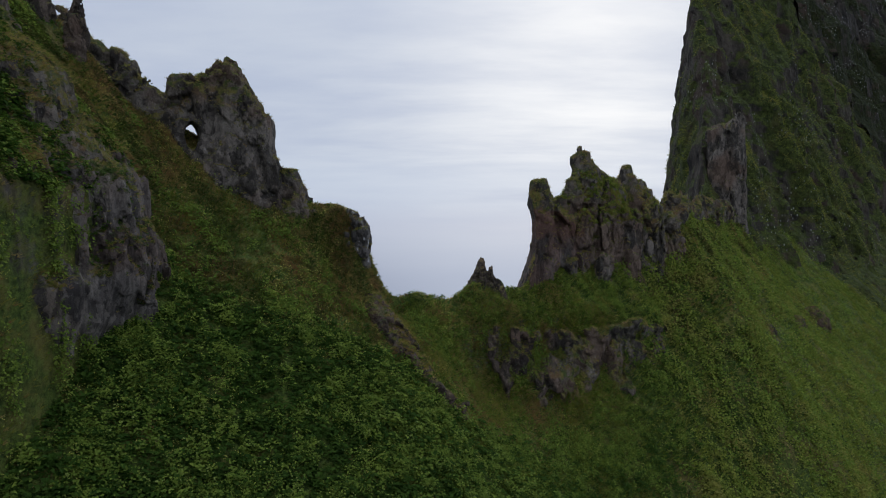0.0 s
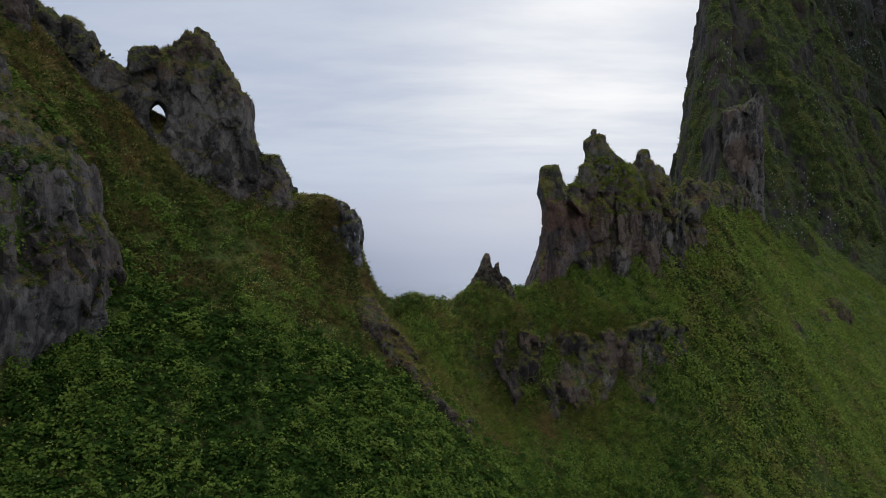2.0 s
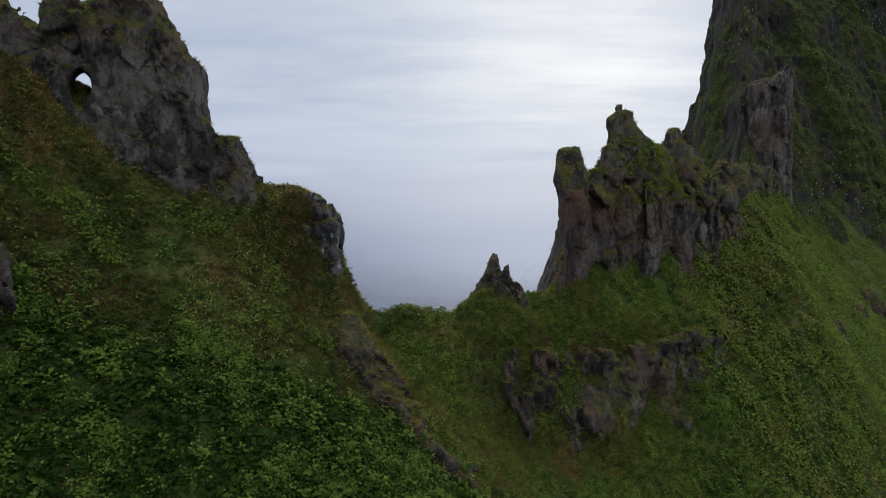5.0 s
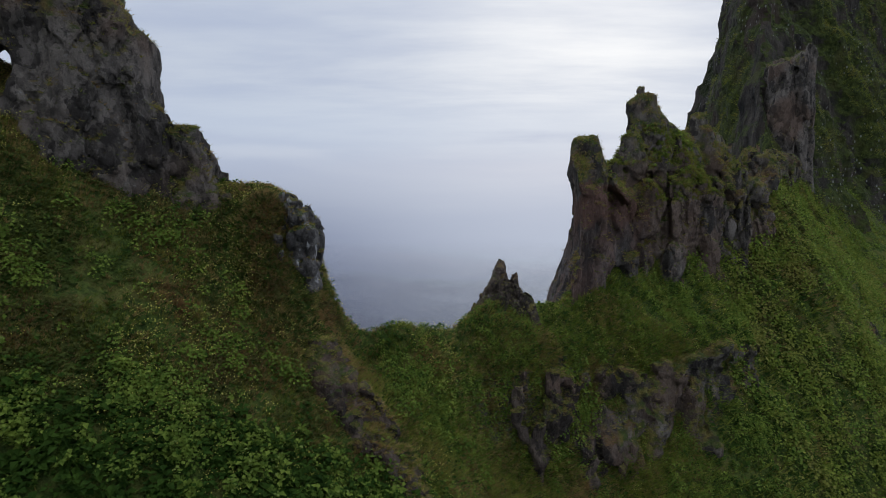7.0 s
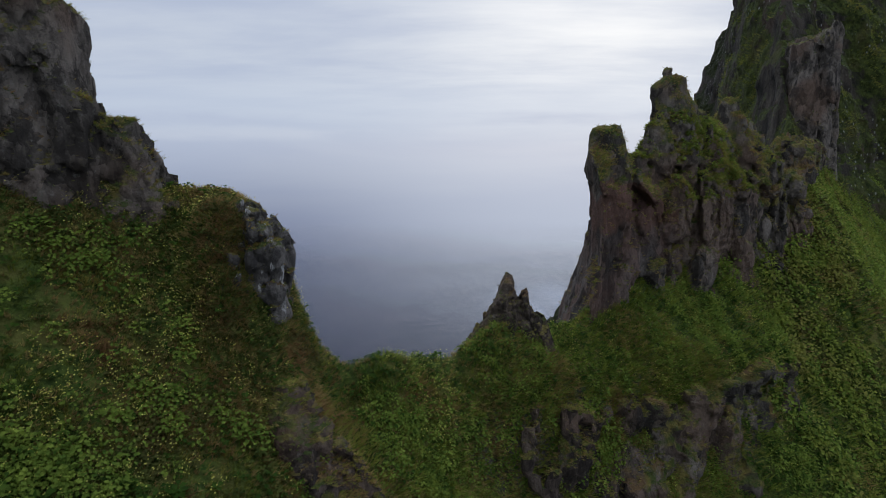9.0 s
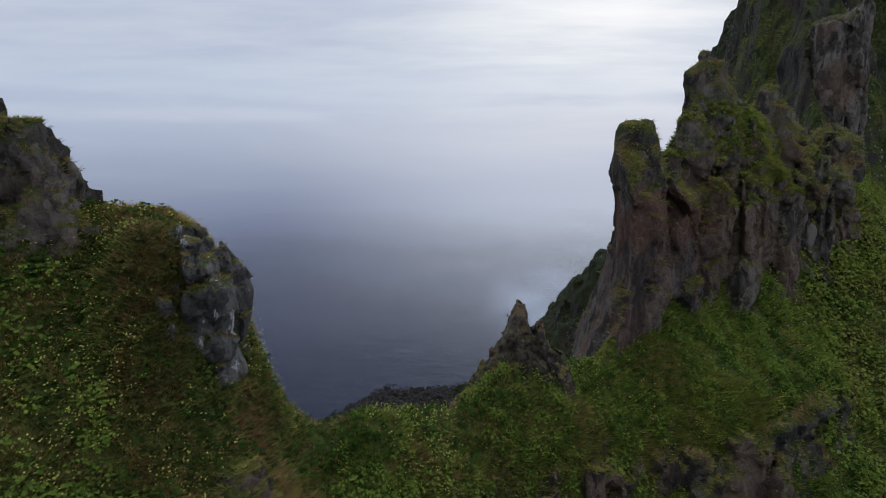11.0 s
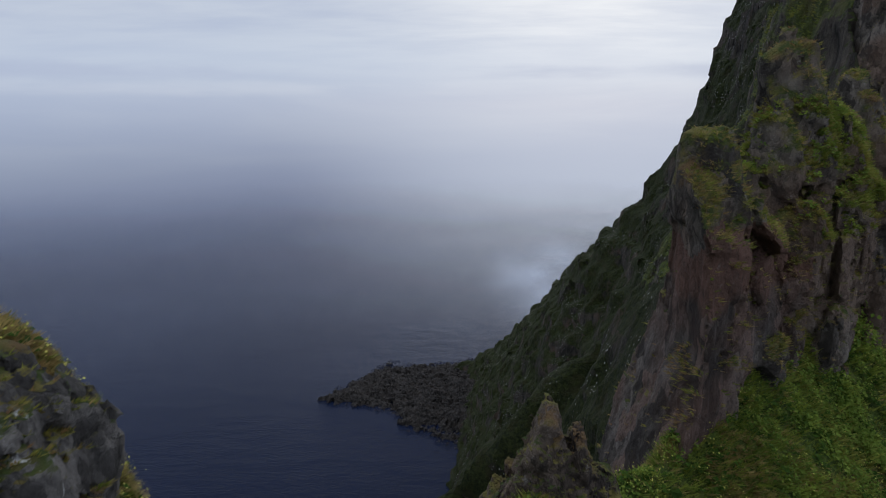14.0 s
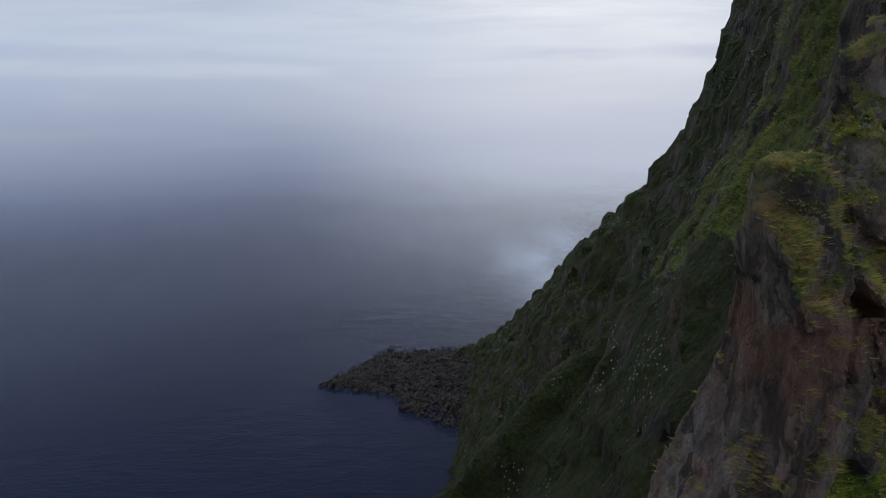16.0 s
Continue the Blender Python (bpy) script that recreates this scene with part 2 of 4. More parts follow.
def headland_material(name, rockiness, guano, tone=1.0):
    """Steep grass and rock seen from afar, with the white streaks of sea birds' ledges; tone below 1 darkens the
    colours.
    """
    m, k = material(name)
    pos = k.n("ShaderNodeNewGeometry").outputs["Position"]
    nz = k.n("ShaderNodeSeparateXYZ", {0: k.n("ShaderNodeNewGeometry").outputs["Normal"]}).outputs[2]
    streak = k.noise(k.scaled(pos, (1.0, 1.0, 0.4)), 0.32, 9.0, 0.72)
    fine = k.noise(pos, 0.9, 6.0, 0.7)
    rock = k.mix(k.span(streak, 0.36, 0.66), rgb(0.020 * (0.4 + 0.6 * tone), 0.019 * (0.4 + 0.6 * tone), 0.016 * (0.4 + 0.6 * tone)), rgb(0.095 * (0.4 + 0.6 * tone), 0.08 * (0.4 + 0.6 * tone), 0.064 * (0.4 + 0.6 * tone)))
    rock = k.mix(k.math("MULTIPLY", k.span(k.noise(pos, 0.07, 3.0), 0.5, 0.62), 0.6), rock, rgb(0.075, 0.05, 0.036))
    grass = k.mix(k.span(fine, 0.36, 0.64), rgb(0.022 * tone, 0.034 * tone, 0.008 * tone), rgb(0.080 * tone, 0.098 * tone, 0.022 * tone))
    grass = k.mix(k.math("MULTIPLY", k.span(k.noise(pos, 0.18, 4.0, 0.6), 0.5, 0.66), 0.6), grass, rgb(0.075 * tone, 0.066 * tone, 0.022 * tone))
    cover = k.n("ShaderNodeAttribute", attribute_name="cover").outputs["Fac"]
    edge = k.math("ADD", k.math("ADD", k.math("MULTIPLY", nz, 0.8), k.math("MULTIPLY", cover, 0.55)), k.math("MULTIPLY", k.math("SUBTRACT", k.noise(k.scaled(pos, (1, 1, 0.45)), 0.12, 8.0, 0.72), 0.5), 1.3))
    col = k.mix(k.span(edge, rockiness - 0.14, rockiness + 0.14), rock, grass)
    if guano:
        spot = k.n("ShaderNodeTexVoronoi", {"Vector": k.scaled(pos, (1, 1, 0.55)), "Scale": 1.1}).outputs[0]
        where = k.span(k.noise(pos, 0.05, 3.0), 0.5, 0.6)
        col = k.mix(k.math("MULTIPLY", k.math("MULTIPLY", k.span(spot, 0.22, 0.10), where), guano), col, rgb(0.5, 0.5, 0.47))
    finish(k, col, 0.95, k.math("ADD", streak, k.math("MULTIPLY", fine, 0.5)), 1.0, 1.2, 0.15)
    return m


PEAK = headland_material("peak_cliff", 0.24, 0.4, 0.8)
# the peak's grass and rock, darkened: the far cliff's shade is in its colour
FAR = headland_material("far_cliff_shaded", 0.36, 0.8, 0.29)


def leaf_material(name, a, b, c):
    """Leaves that let some light through; the stand varies in patches, the leaf a little."""
    m, k = material(name)
    r = k.n("ShaderNodeNewGeometry").outputs["Random Per Island"]
    pos = k.n("ShaderNodeNewGeometry").outputs["Position"]
    f = k.math("ADD", k.math("MULTIPLY", r, 0.4), k.math("MULTIPLY", k.span(k.noise(pos, 1.7, 4.0, 0.6), 0.36, 0.64), 0.6))
    col = k.mix(f, a, b)
    col = k.mix(k.math("MULTIPLY", k.span(k.noise(pos, 0.28, 4.0, 0.6), 0.45, 0.65), 0.7), col, c)
    d = k.n("ShaderNodeBsdfPrincipled", {"Base Color": col, "Roughness": 0.75, "Specular IOR Level": 0.1})
    t = k.n("ShaderNodeBsdfTranslucent", {"Color": col})
    mix = k.n("ShaderNodeMixShader", {0: 0.4, 1: d.outputs[0], 2: t.outputs[0]})
    k.t.links.new(mix.outputs[0], k.n("ShaderNodeOutputMaterial").inputs[0])
    return m


LEAF = leaf_material("herb_leaf", rgb(0.014, 0.038, 0.005), rgb(0.065, 0.12, 0.016), rgb(0.034, 0.078, 0.010))
GRASS = leaf_material("grass_blade", rgb(0.060, 0.10, 0.015), rgb(0.26, 0.28, 0.05), rgb(0.31, 0.25, 0.065))
DRY = leaf_material("dry_grass", rgb(0.15, 0.115, 0.042), rgb(0.46, 0.35, 0.13), rgb(0.26, 0.13, 0.065))
TOPLEAF = leaf_material("angelica_leaf", rgb(0.042, 0.092, 0.013), rgb(0.25, 0.32, 0.052), rgb(0.13, 0.19, 0.028))
UPPER = leaf_material("low_herb_leaf", rgb(0.026, 0.052, 0.010), rgb(0.125, 0.150, 0.032), rgb(0.115, 0.092, 0.032))
SLOPE = leaf_material("slope_grass", rgb(0.070, 0.115, 0.017), rgb(0.27, 0.31, 0.05), rgb(0.25, 0.225, 0.058))
UMBEL = leaf_material("pale_umbel", rgb(0.14, 0.21, 0.04), rgb(0.28, 0.32, 0.09), rgb(0.20, 0.26, 0.06))
YELLOW = leaf_material("yellow_petal", rgb(0.52, 0.47, 0.08), rgb(0.62, 0.60, 0.16), rgb(0.56, 0.52, 0.12))


def sea_material():
    m, k = material("sea_water")
    pos = k.n("ShaderNodeNewGeometry").outputs["Position"]
    swell = k.noise(k.scaled(pos, (0.5, 1.0, 1.0)), 0.055, 3.0, 0.5)
    chop = k.noise(k.scaled(pos, (0.6, 1.0, 1.0)), 0.35, 5.0, 0.65)
    h = k.math("ADD", k.math("MULTIPLY", swell, 1.4), k.math("MULTIPLY", chop, 0.8))
    bump = k.n("ShaderNodeBump", {"Height": h, "Strength": 0.95, "Distance": 1.3}).outputs[0]
    p = k.n("ShaderNodeBsdfPrincipled", {"Base Color": rgb(0.005, 0.009, 0.024), "Roughness": 0.2, "Specular IOR Level": 0.125, "Specular Tint": rgb(0.50, 0.66, 1.0), "IOR": 1.2, "Normal": bump})
    # painted haze: far water turns transparent and shows the backdrop's mist colour
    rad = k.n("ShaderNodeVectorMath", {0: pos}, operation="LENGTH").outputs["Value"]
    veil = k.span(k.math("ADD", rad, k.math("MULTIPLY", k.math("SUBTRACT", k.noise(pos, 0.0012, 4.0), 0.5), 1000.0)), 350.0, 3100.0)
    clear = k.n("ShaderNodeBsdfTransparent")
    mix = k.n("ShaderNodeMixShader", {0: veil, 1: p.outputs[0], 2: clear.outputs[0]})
    k.t.links.new(mix.outputs[0], k.n("ShaderNodeOutputMaterial").inputs[0])
    return m


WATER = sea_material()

# ---- numpy noise, meshes ----
SURFACES = {}                 # what plants grow on
LAT = np.random.RandomState(7).rand(64, 64, 64).astype(np.float32)


FLAT = LAT.ravel()


def vnoise(x, y, z):
    """Value noise from 0 to 1."""
    x, y, z = np.asarray(x, np.float32), np.asarray(y, np.float32), np.asarray(z, np.float32)
    xf, yf, zf = np.floor(x), np.floor(y), np.floor(z)
    fx, fy, fz = x - xf, y - yf, z - zf
    xi, yi, zi = xf.astype(np.int32), yf.astype(np.int32), zf.astype(np.int32)
    fx, fy, fz = fx * fx * (3 - 2 * fx), fy * fy * (3 - 2 * fy), fz * fz * (3 - 2 * fz)
    a, b, c, d, e, f = (xi & 63) << 12, ((xi + 1) & 63) << 12, (yi & 63) << 6, ((yi + 1) & 63) << 6, zi & 63, (zi + 1) & 63
    ac, bc, ad, bd = a + c, b + c, a + d, b + d

    def level(w):
        p, q = FLAT.take(ac + w), FLAT.take(ad + w)
        p = p + (FLAT.take(bc + w) - p) * fx
        return p + (q + (FLAT.take(bd + w) - q) * fx - p) * fy
    low = level(e)
    return low + (level(f) - low) * fz


def fbm(x, y, z, octaves=4, gain=0.5):
    total, amp, norm = 0.0, 1.0, 0.0
    for i in range(octaves):
        total = total + amp * vnoise(x * 2 ** i + 17 * i, y * 2 ** i + 5 * i, z * 2 ** i + 31 * i)
        norm += amp
        amp *= gain
    return total / norm - 0.5


def mesh_from(name, verts, faces, mat, smooth=True):
    """A mesh from arrays of places and of quads or triangles."""
    me = bpy.data.meshes.new(name)
    n, c = faces.shape
    me.vertices.add(len(verts))
    me.vertices.foreach_set("co", np.asarray(verts, np.float32).ravel())
    me.loops.add(n * c)
    me.loops.foreach_set("vertex_index", faces.astype(np.int32).ravel())
    me.polygons.add(n)
    me.polygons.foreach_set("loop_start", np.arange(0, n * c, c, dtype=np.int32))
    me.polygons.foreach_set("loop_total", np.full(n, c, np.int32))
    me.polygons.foreach_set("use_smooth", np.full(n, smooth, bool))
    me.update(calc_edges=True)
    me.materials.append(mat)
    return me


def surface_net(f, origin, step):
    """The zero surface of a field on a grid (inside negative): places and quads."""
    inside = f < 0
    nx, ny, nz = f.shape
    c = np.zeros((nx - 1, ny - 1, nz - 1), np.int8)
    for i in (0, 1):
        for j in (0, 1):
            for l in (0, 1):
                c += inside[i:nx - 1 + i, j:ny - 1 + j, l:nz - 1 + l]
    active = (c > 0) & (c < 8)
    idx = np.full(active.shape, -1, np.int64)
    ax = np.argwhere(active)
    idx[active] = np.arange(len(ax))
    acc, cnt = np.zeros((len(ax), 3)), np.zeros(len(ax))
    corners = [(i, j, l) for i in (0, 1) for j in (0, 1) for l in (0, 1)]
    for a in corners:
        for b in corners:
            if sum(b) - sum(a) == 1 and all(q >= p for p, q in zip(a, b)):
                fa = f[ax[:, 0] + a[0], ax[:, 1] + a[1], ax[:, 2] + a[2]]
                fb = f[ax[:, 0] + b[0], ax[:, 1] + b[1], ax[:, 2] + b[2]]
                hit = (fa < 0) != (fb < 0)
                t = np.where(hit, fa / np.where(hit, fa - fb, 1), 0)
                p = np.array(a)[None] + t[:, None] * (np.array(b) - np.array(a))[None]
                acc += np.where(hit[:, None], p, 0)
                cnt += hit
    verts = (ax + acc / cnt[:, None]) * step + np.array(origin)
    quads = []
    for axis in range(3):
        u, v = (axis + 1) % 3, (axis + 2) % 3
        sl0, sl1 = [slice(None)] * 3, [slice(None)] * 3
        sl0[axis], sl1[axis] = slice(0, f.shape[axis] - 1), slice(1, f.shape[axis])
        e = np.argwhere(inside[tuple(sl0)] != inside[tuple(sl1)])
        e = e[(e[:, u] > 0) & (e[:, v] > 0) & (e[:, u] < f.shape[u] - 1) & (e[:, v] < f.shape[v] - 1)]
        q = []
        for du, dv in ((1, 1), (0, 1), (0, 0), (1, 0)):
            w = e.copy()
            w[:, u] -= du
            w[:, v] -= dv
            q.append(idx[w[:, 0], w[:, 1], w[:, 2]])
        q = np.stack(q, 1)
        flip = ~inside[e[:, 0], e[:, 1], e[:, 2]]
        q[flip] = q[flip][:, ::-1]
        quads.append(q)
    return verts, np.concatenate(quads)


def blocks(x, y, z, seed):
    """Jittered cells in space: for each place a random level with a random slant per cell, and the distance to the cell's edge."""
    xi, yi, zi = np.floor(x).astype(np.int32), np.floor(y).astype(np.int32), np.floor(z).astype(np.int32)
    best, second = np.full(x.shape, 9e9, np.float32), np.full(x.shape, 9e9, np.float32)
    at = [np.zeros(x.shape, np.int32) for _ in range(3)]
    off = [np.zeros(x.shape, np.float32) for _ in range(3)]
    for dx in (-1, 0, 1):
        for dy in (-1, 0, 1):
            for dz in (-1, 0, 1):
                a, b, c = (xi + dx + seed) & 63, (yi + dy) & 63, (zi + dz) & 63
                ex, ey, ez = xi + dx + LAT[a, b, c] - x, yi + dy + LAT[b, c, a] - y, zi + dz + LAT[c, a, b] - z
                d = ex * ex + ey * ey + ez * ez
                near = d < best
                second = np.where(near, best, np.minimum(second, d))
                best = np.where(near, d, best)
                for w, e in zip(at, (a, b, c)):
                    np.copyto(w, e, where=near)
                for w, e in zip(off, (ex, ey, ez)):
                    np.copyto(w, e, where=near, casting="same_kind")
    a, b, c = at
    level = LAT[a, c, b] - 0.5
    for i, e in enumerate(off):
        level = level + 0.75 * (LAT[(a + 11 * i + 3) & 63, b, (c + 7 * i) & 63] - 0.5) * e
    return level, np.sqrt(second) - np.sqrt(best)


def broken(X, Y, Z, size, amp, seed, tall, fine=0.7):
    """Fractured rock: slanted blocks in two sizes that stand in and out, with cracks between."""
    wx, wy = X + 0.12 * size * fbm(Z / size, Y / size, X / size, 2), Y + 0.12 * size * fbm(X / size, Z / size, Y / size, 2)
    a, ea = blocks(wx / size, wy / size, Z / size / tall, seed)
    b, eb = blocks(wx / size * 2.3, wy / size * 2.3, Z / size / tall * 2.9, seed + 9)
    d = -1.25 * amp * a - fine * amp * b
    d = np.maximum(d, -0.34 * amp)
    d = d + 0.75 * amp * np.exp(-(ea / 0.085) ** 2) * (0.5 + 1.6 * np.maximum(fbm(X / size / 2, Y / size / 2, Z / size / 4 + 7, 2), -0.25)) + 0.37 * fine * amp * np.exp(-(eb / 0.10) ** 2)
    return d + 0.16 * amp * fbm(X / size * 5, Y / size * 5, Z / size * 5, 2)


def whole(v, q):
    """Without the crumbs that hang loose from the mass."""
    lab = np.arange(len(v))
    while True:
        low = lab[q].min(1)
        nxt = lab.copy()
        for i in range(4):
            np.minimum.at(nxt, q[:, i], low)
        nxt = nxt[nxt]
        nxt = nxt[nxt]
        if (nxt == lab).all():
            break
        lab = nxt
    size = np.bincount(lab[q[:, 0]], minlength=len(v))
    q = q[size[lab[q[:, 0]]] > 0.03 * size.max()]
    used, back = np.unique(q, return_inverse=True)
    return v[used], back.reshape(q.shape)


def rock(name, lo, hi, step, field, mat, size=1.1, amp=0.7, seed=1, tall=1.4, calm=None, pieces=None, mats=None, fine=0.7):
    """A rock from a field of (x, y, z) in a box, heights from the first eye's level; calm: where it is less broken."""
    ax = [np.arange(a, b + step, step) for a, b in zip(lo, hi)]
    X, Y, Z = np.meshgrid(*[a.astype(np.float32) for a in ax], indexing="ij")
    f = field(X, Y, Z).astype(np.float64)
    near = np.abs(f) < 1.6 * amp
    x, y, z = X[near], Y[near], Z[near]
    d = broken(x, y, z, size, amp, seed, tall, fine)
    f[near] += d if calm is None else d * calm(x, y, z)
    for a in range(3):
        sl = [slice(None)] * 3
        sl[a] = (0, -1)
        f[tuple(sl)] = np.maximum(f[tuple(sl)], 0.01)
    v, q = whole(*surface_net(f, lo, step))
    v[:, 2] += Z0
    SURFACES[name] = (v, q)
    if pieces is None:
        return new(name, mesh_from(name, v, q, mat, False))
    # a large rock falls into the masses that its clefts part
    ob = new(name)
    ob.location = (0.5 * (lo[0] + hi[0]), 0.5 * (lo[1] + hi[1]), lo[2] + Z0)
    w = v - np.array(ob.location)
    which = pieces(*(v[q].mean(1) - np.array([0, 0, Z0])).T)
    for title in dict.fromkeys(which.tolist()):
        qq = q[which == title]
        used, back = np.unique(qq, return_inverse=True)
        child = new(title, mesh_from(title, w[used], back.reshape(qq.shape), (mats or {}).get(title, mat), False))
        child.parent = ob
    return ob


def along(pts, X, Y):
    """Signed distance (left of the line positive) to a polyline of (x, y, value...) in plan, and its values at the foot."""
    best, side = np.full(np.shape(X), 1e18), np.zeros(np.shape(X))
    vals = [np.zeros(np.shape(X)) for _ in pts[0][2:]]
    for p, q in zip(pts, pts[1:]):
        dx, dy = q[0] - p[0], q[1] - p[1]
        s = np.clip(((X - p[0]) * dx + (Y - p[1]) * dy) / (dx * dx + dy * dy), 0, 1)
        ex, ey = X - p[0] - s * dx, Y - p[1] - s * dy
        d = ex * ex + ey * ey
        near = d < best
        side = np.where(near, np.sign(dx * ey - dy * ex), side)
        for i in range(len(vals)):
            vals[i] = np.where(near, p[2 + i] + s * (q[2 + i] - p[2 + i]), vals[i])
        best = np.where(near, d, best)
    return side * np.sqrt(best), *vals


def sstep(x, a, b):
    t = np.clip((x - a) / (b - a), 0, 1)
    return t * t * (3 - 2 * t)


def smax(a, b, r):
    h = np.clip(0.5 + 0.5 * (a - b) / r, 0, 1)
    return b + (a - b) * h + r * h * (1 - h)


# ---- the lie of the land ----
# swells and hollows on the steep hillside: x, y, breadth, height
SWELLS = ((37, 96, 18, 9.3), (26, 75, 9, 3.5), (83, 140, 18, 6.7), (30, 74, 9, -2.0), (8, 53, 9, -3.9), (7, 64, 9, 1.5), (-18, 33, 9, -1.8), (-1, 48, 9, 2.9),
          (80, 90, 18, 3.1), (-15, 15, 9, 1.9), (-25, 49, 9, 4.3), (-18, 48, 9, -3.3), (13, 66, 9, 4.9), (24, 62, 9, -3.5), (40, 40, 18, 1.8), (37, 70, 18, -3.7),
          (29, 80, 9, 4.3), (22, 70, 9, 4.0), (55, 105, 18, 4.3), (60, 60, 18, 2.3), (25, 50, 9, 2.0), (54, 89, 18, -3.5), (76, 122, 18, -2.5), (10, 56, 9, -3.0))
SHOULDER = ((-1.5, 53.2), (2, 56), (10, 60.7), (18, 65), (24, 70), (32, 79), (50, 98))
CREST = ((-70, 30), (-27, 47), (-21.5, 52.0), (-14, 55.8), (-8.5, 55.9), (-5.8, 54.7), (-3, 55.9), (1, 58.4), (4.5, 60.8), (7.6, 62.6), (10.4, 65.8), (13, 71), (18, 77.5), (25, 86), (32, 93), (40, 108), (52, 125))


BACKRIDGE = ((27.5, 80.5, -1.5), (30.5, 85, 2.0), (33, 91, 3.6), (40, 103, 2.8), (48, 115, 2.0), (57, 128, 2.0))


def with_run(pts):
    """The line's points with the distance gone along it."""
    out, run = [], 0.0
    for i, p in enumerate(pts):
        run += math.dist(p[:2], pts[i - 1][:2]) if i else 0.0
        out.append((*p, run))
    return out


def hillside_height(X, Y):
    h = -8.6 - 0.8 * (X + 11.8) + 0.65 * (Y - 39.2)
    for x, y, s, a in SWELLS:
        h = h + a * np.exp(-((X - x) ** 2 + (Y - y) ** 2) / (2 * s * s))
    v, = along(SHOULDER, X, Y)
    v = -v + 0.9 * fbm(X / 3, Y / 3, X * 0 + 3.3, 3)
    win = sstep(X, -1, 4) * (1 - 0.75 * sstep(X, 20, 28))
    h = h + win * 2.8 * -np.tanh(v / 0.75) * np.exp(-np.abs(v) / 5)
    # foot of the tower's wall
    u, w = (X - 9) * 0.78 + (Y - 64.5) * 0.625, -(X - 9) * 0.625 + (Y - 64.5) * 0.78
    h = h - 2.8 * np.exp(-((w + 2) / 3.2) ** 2) * sstep(u, 3, 10) * (1 - sstep(u, 19, 25))
    # knob at the end of the broken ridge
    h = h + 3.0 * np.exp(-((X + 8.1) ** 2 / 3.2 + (Y - 54.4) ** 2 / 6)) + 1.7 * np.exp(-((X + 8.7) ** 2 + (Y - 52.9) ** 2) / 1.5) + 0.6 * np.exp(-((X + 10.5) ** 2 / 4 + (Y - 55) ** 2 / 5))
    # wall of the spur beside the bowl
    wall = 3.6 + 1.55 * (-20.6 - X) + 2.0 * fbm(X / 4, Y / 4, X * 0, 4)
    h = np.where(X < -19.6 - 1.2 * sstep(Y, 38, 43), smax(h, wall, 0.5), h)
    # scree and grass under the peak's wall
    s, w = (X - 50) * 0.66 + (Y - 121) * 0.75, (X - 50) * 0.75 - (Y - 121) * 0.66
    h = smax(h, -3 + 0.12 * s - 1.15 * w + 3.5 * fbm(s / 7, w / 20, X * 0, 4), 2.5)
    # far side falls away to the sea
    q, = along(CREST, X, Y)
    q = np.maximum(q, 0)
    h = h - (2.9 + 1.6 * sstep(X, 3, 8)) * (np.sqrt(q * q + 0.5) - 0.707) - 0.35
    h = h + 1.15 * np.exp(-((X - 5.0) / 3.6) ** 4 - (Y - 59.8) ** 2 / 4.5) + 0.3 * np.exp(-((X + 1.2) ** 2 / 6 + (Y - 57) ** 2 / 8))
    h = h - 2.0 * np.exp(-((X + 4.2) ** 2 / 3 + (Y - 54.6) ** 2 / 6)) 
    h = h + 1.5 * fbm(X / 6, Y / 6, X * 0 + 9, 4) + 0.75 * fbm(X / 1.6, Y / 1.6, X * 0 + 1, 3)
    # grassy ridge from the tower's back to the pillar's foot
    r, z = along(BACKRIDGE, X, Y)
    r = np.where(r < 0, r + 1.2 * fbm(X / 5, Y / 5, X * 0 + 21, 3), r)
    h = smax(h, z - np.where(r < 0, -1.5 * r, 2.6 * r), 1.5)
    h = h + 3.0 * sstep(X, 14, 30) * (fbm((X * 0.66 + Y * 0.75) / 4.2, (X * 0.75 - Y * 0.66) / 15, X * 0 + 4, 4) + 0.3 * fbm(X / 1.3, Y / 1.3, X * 0 + 14, 2))
    return h


WESTEDGE = ((46, 100, 2, 6), (49.6, 119, 4, 7), (60.6, 180, 4, 7.5), (84, 232, -18, 4.5), (112, 330, -22, 3.6), (131, 417, -12, 3.2), (165, 440, 0, 3.2), (300, 500, 0, 3.2), (600, 560, 0, 3.2))
COASTRIDGE = ((150, 400, 20), (136, 415, -12), (139, 428, -40), (130, 446, -47), (121, 545, -95), (106, 611, -140), (88, 654, -185), (62, 729, -252), (33, 790, -294), (0, 800, -318))
SPUR = ((82, 228, -36), (59, 214, -50), (46, 211, -55), (33.4, 208, -61), (25, 207, -71), (16.5, 207, -79), (8, 206, -90), (-3, 204, -98), (-18, 198, -125), (-40, 190, -190), (-75, 180, -323))
COASTRIDGE, SPUR = with_run(COASTRIDGE), with_run(SPUR)
SHORE = ((-150, 721, 3, 7), (-122, 733, 6, 22), (-60, 752, 9, 78), (0, 740, 12, 105), (60, 730, 20, 125))


def flutes(X, Y):
    """Ribs and gullies that run straight down the peak's wall."""
    s, w = (X - 50) * 0.66 + (Y - 121) * 0.75, (X - 50) * 0.75 - (Y - 121) * 0.66
    return 0.75 * fbm(s / 8, w / 45, s * 0 + 2, 2) + 0.5 * fbm(s / 3.2, w / 26, s * 0 + 6, 3)


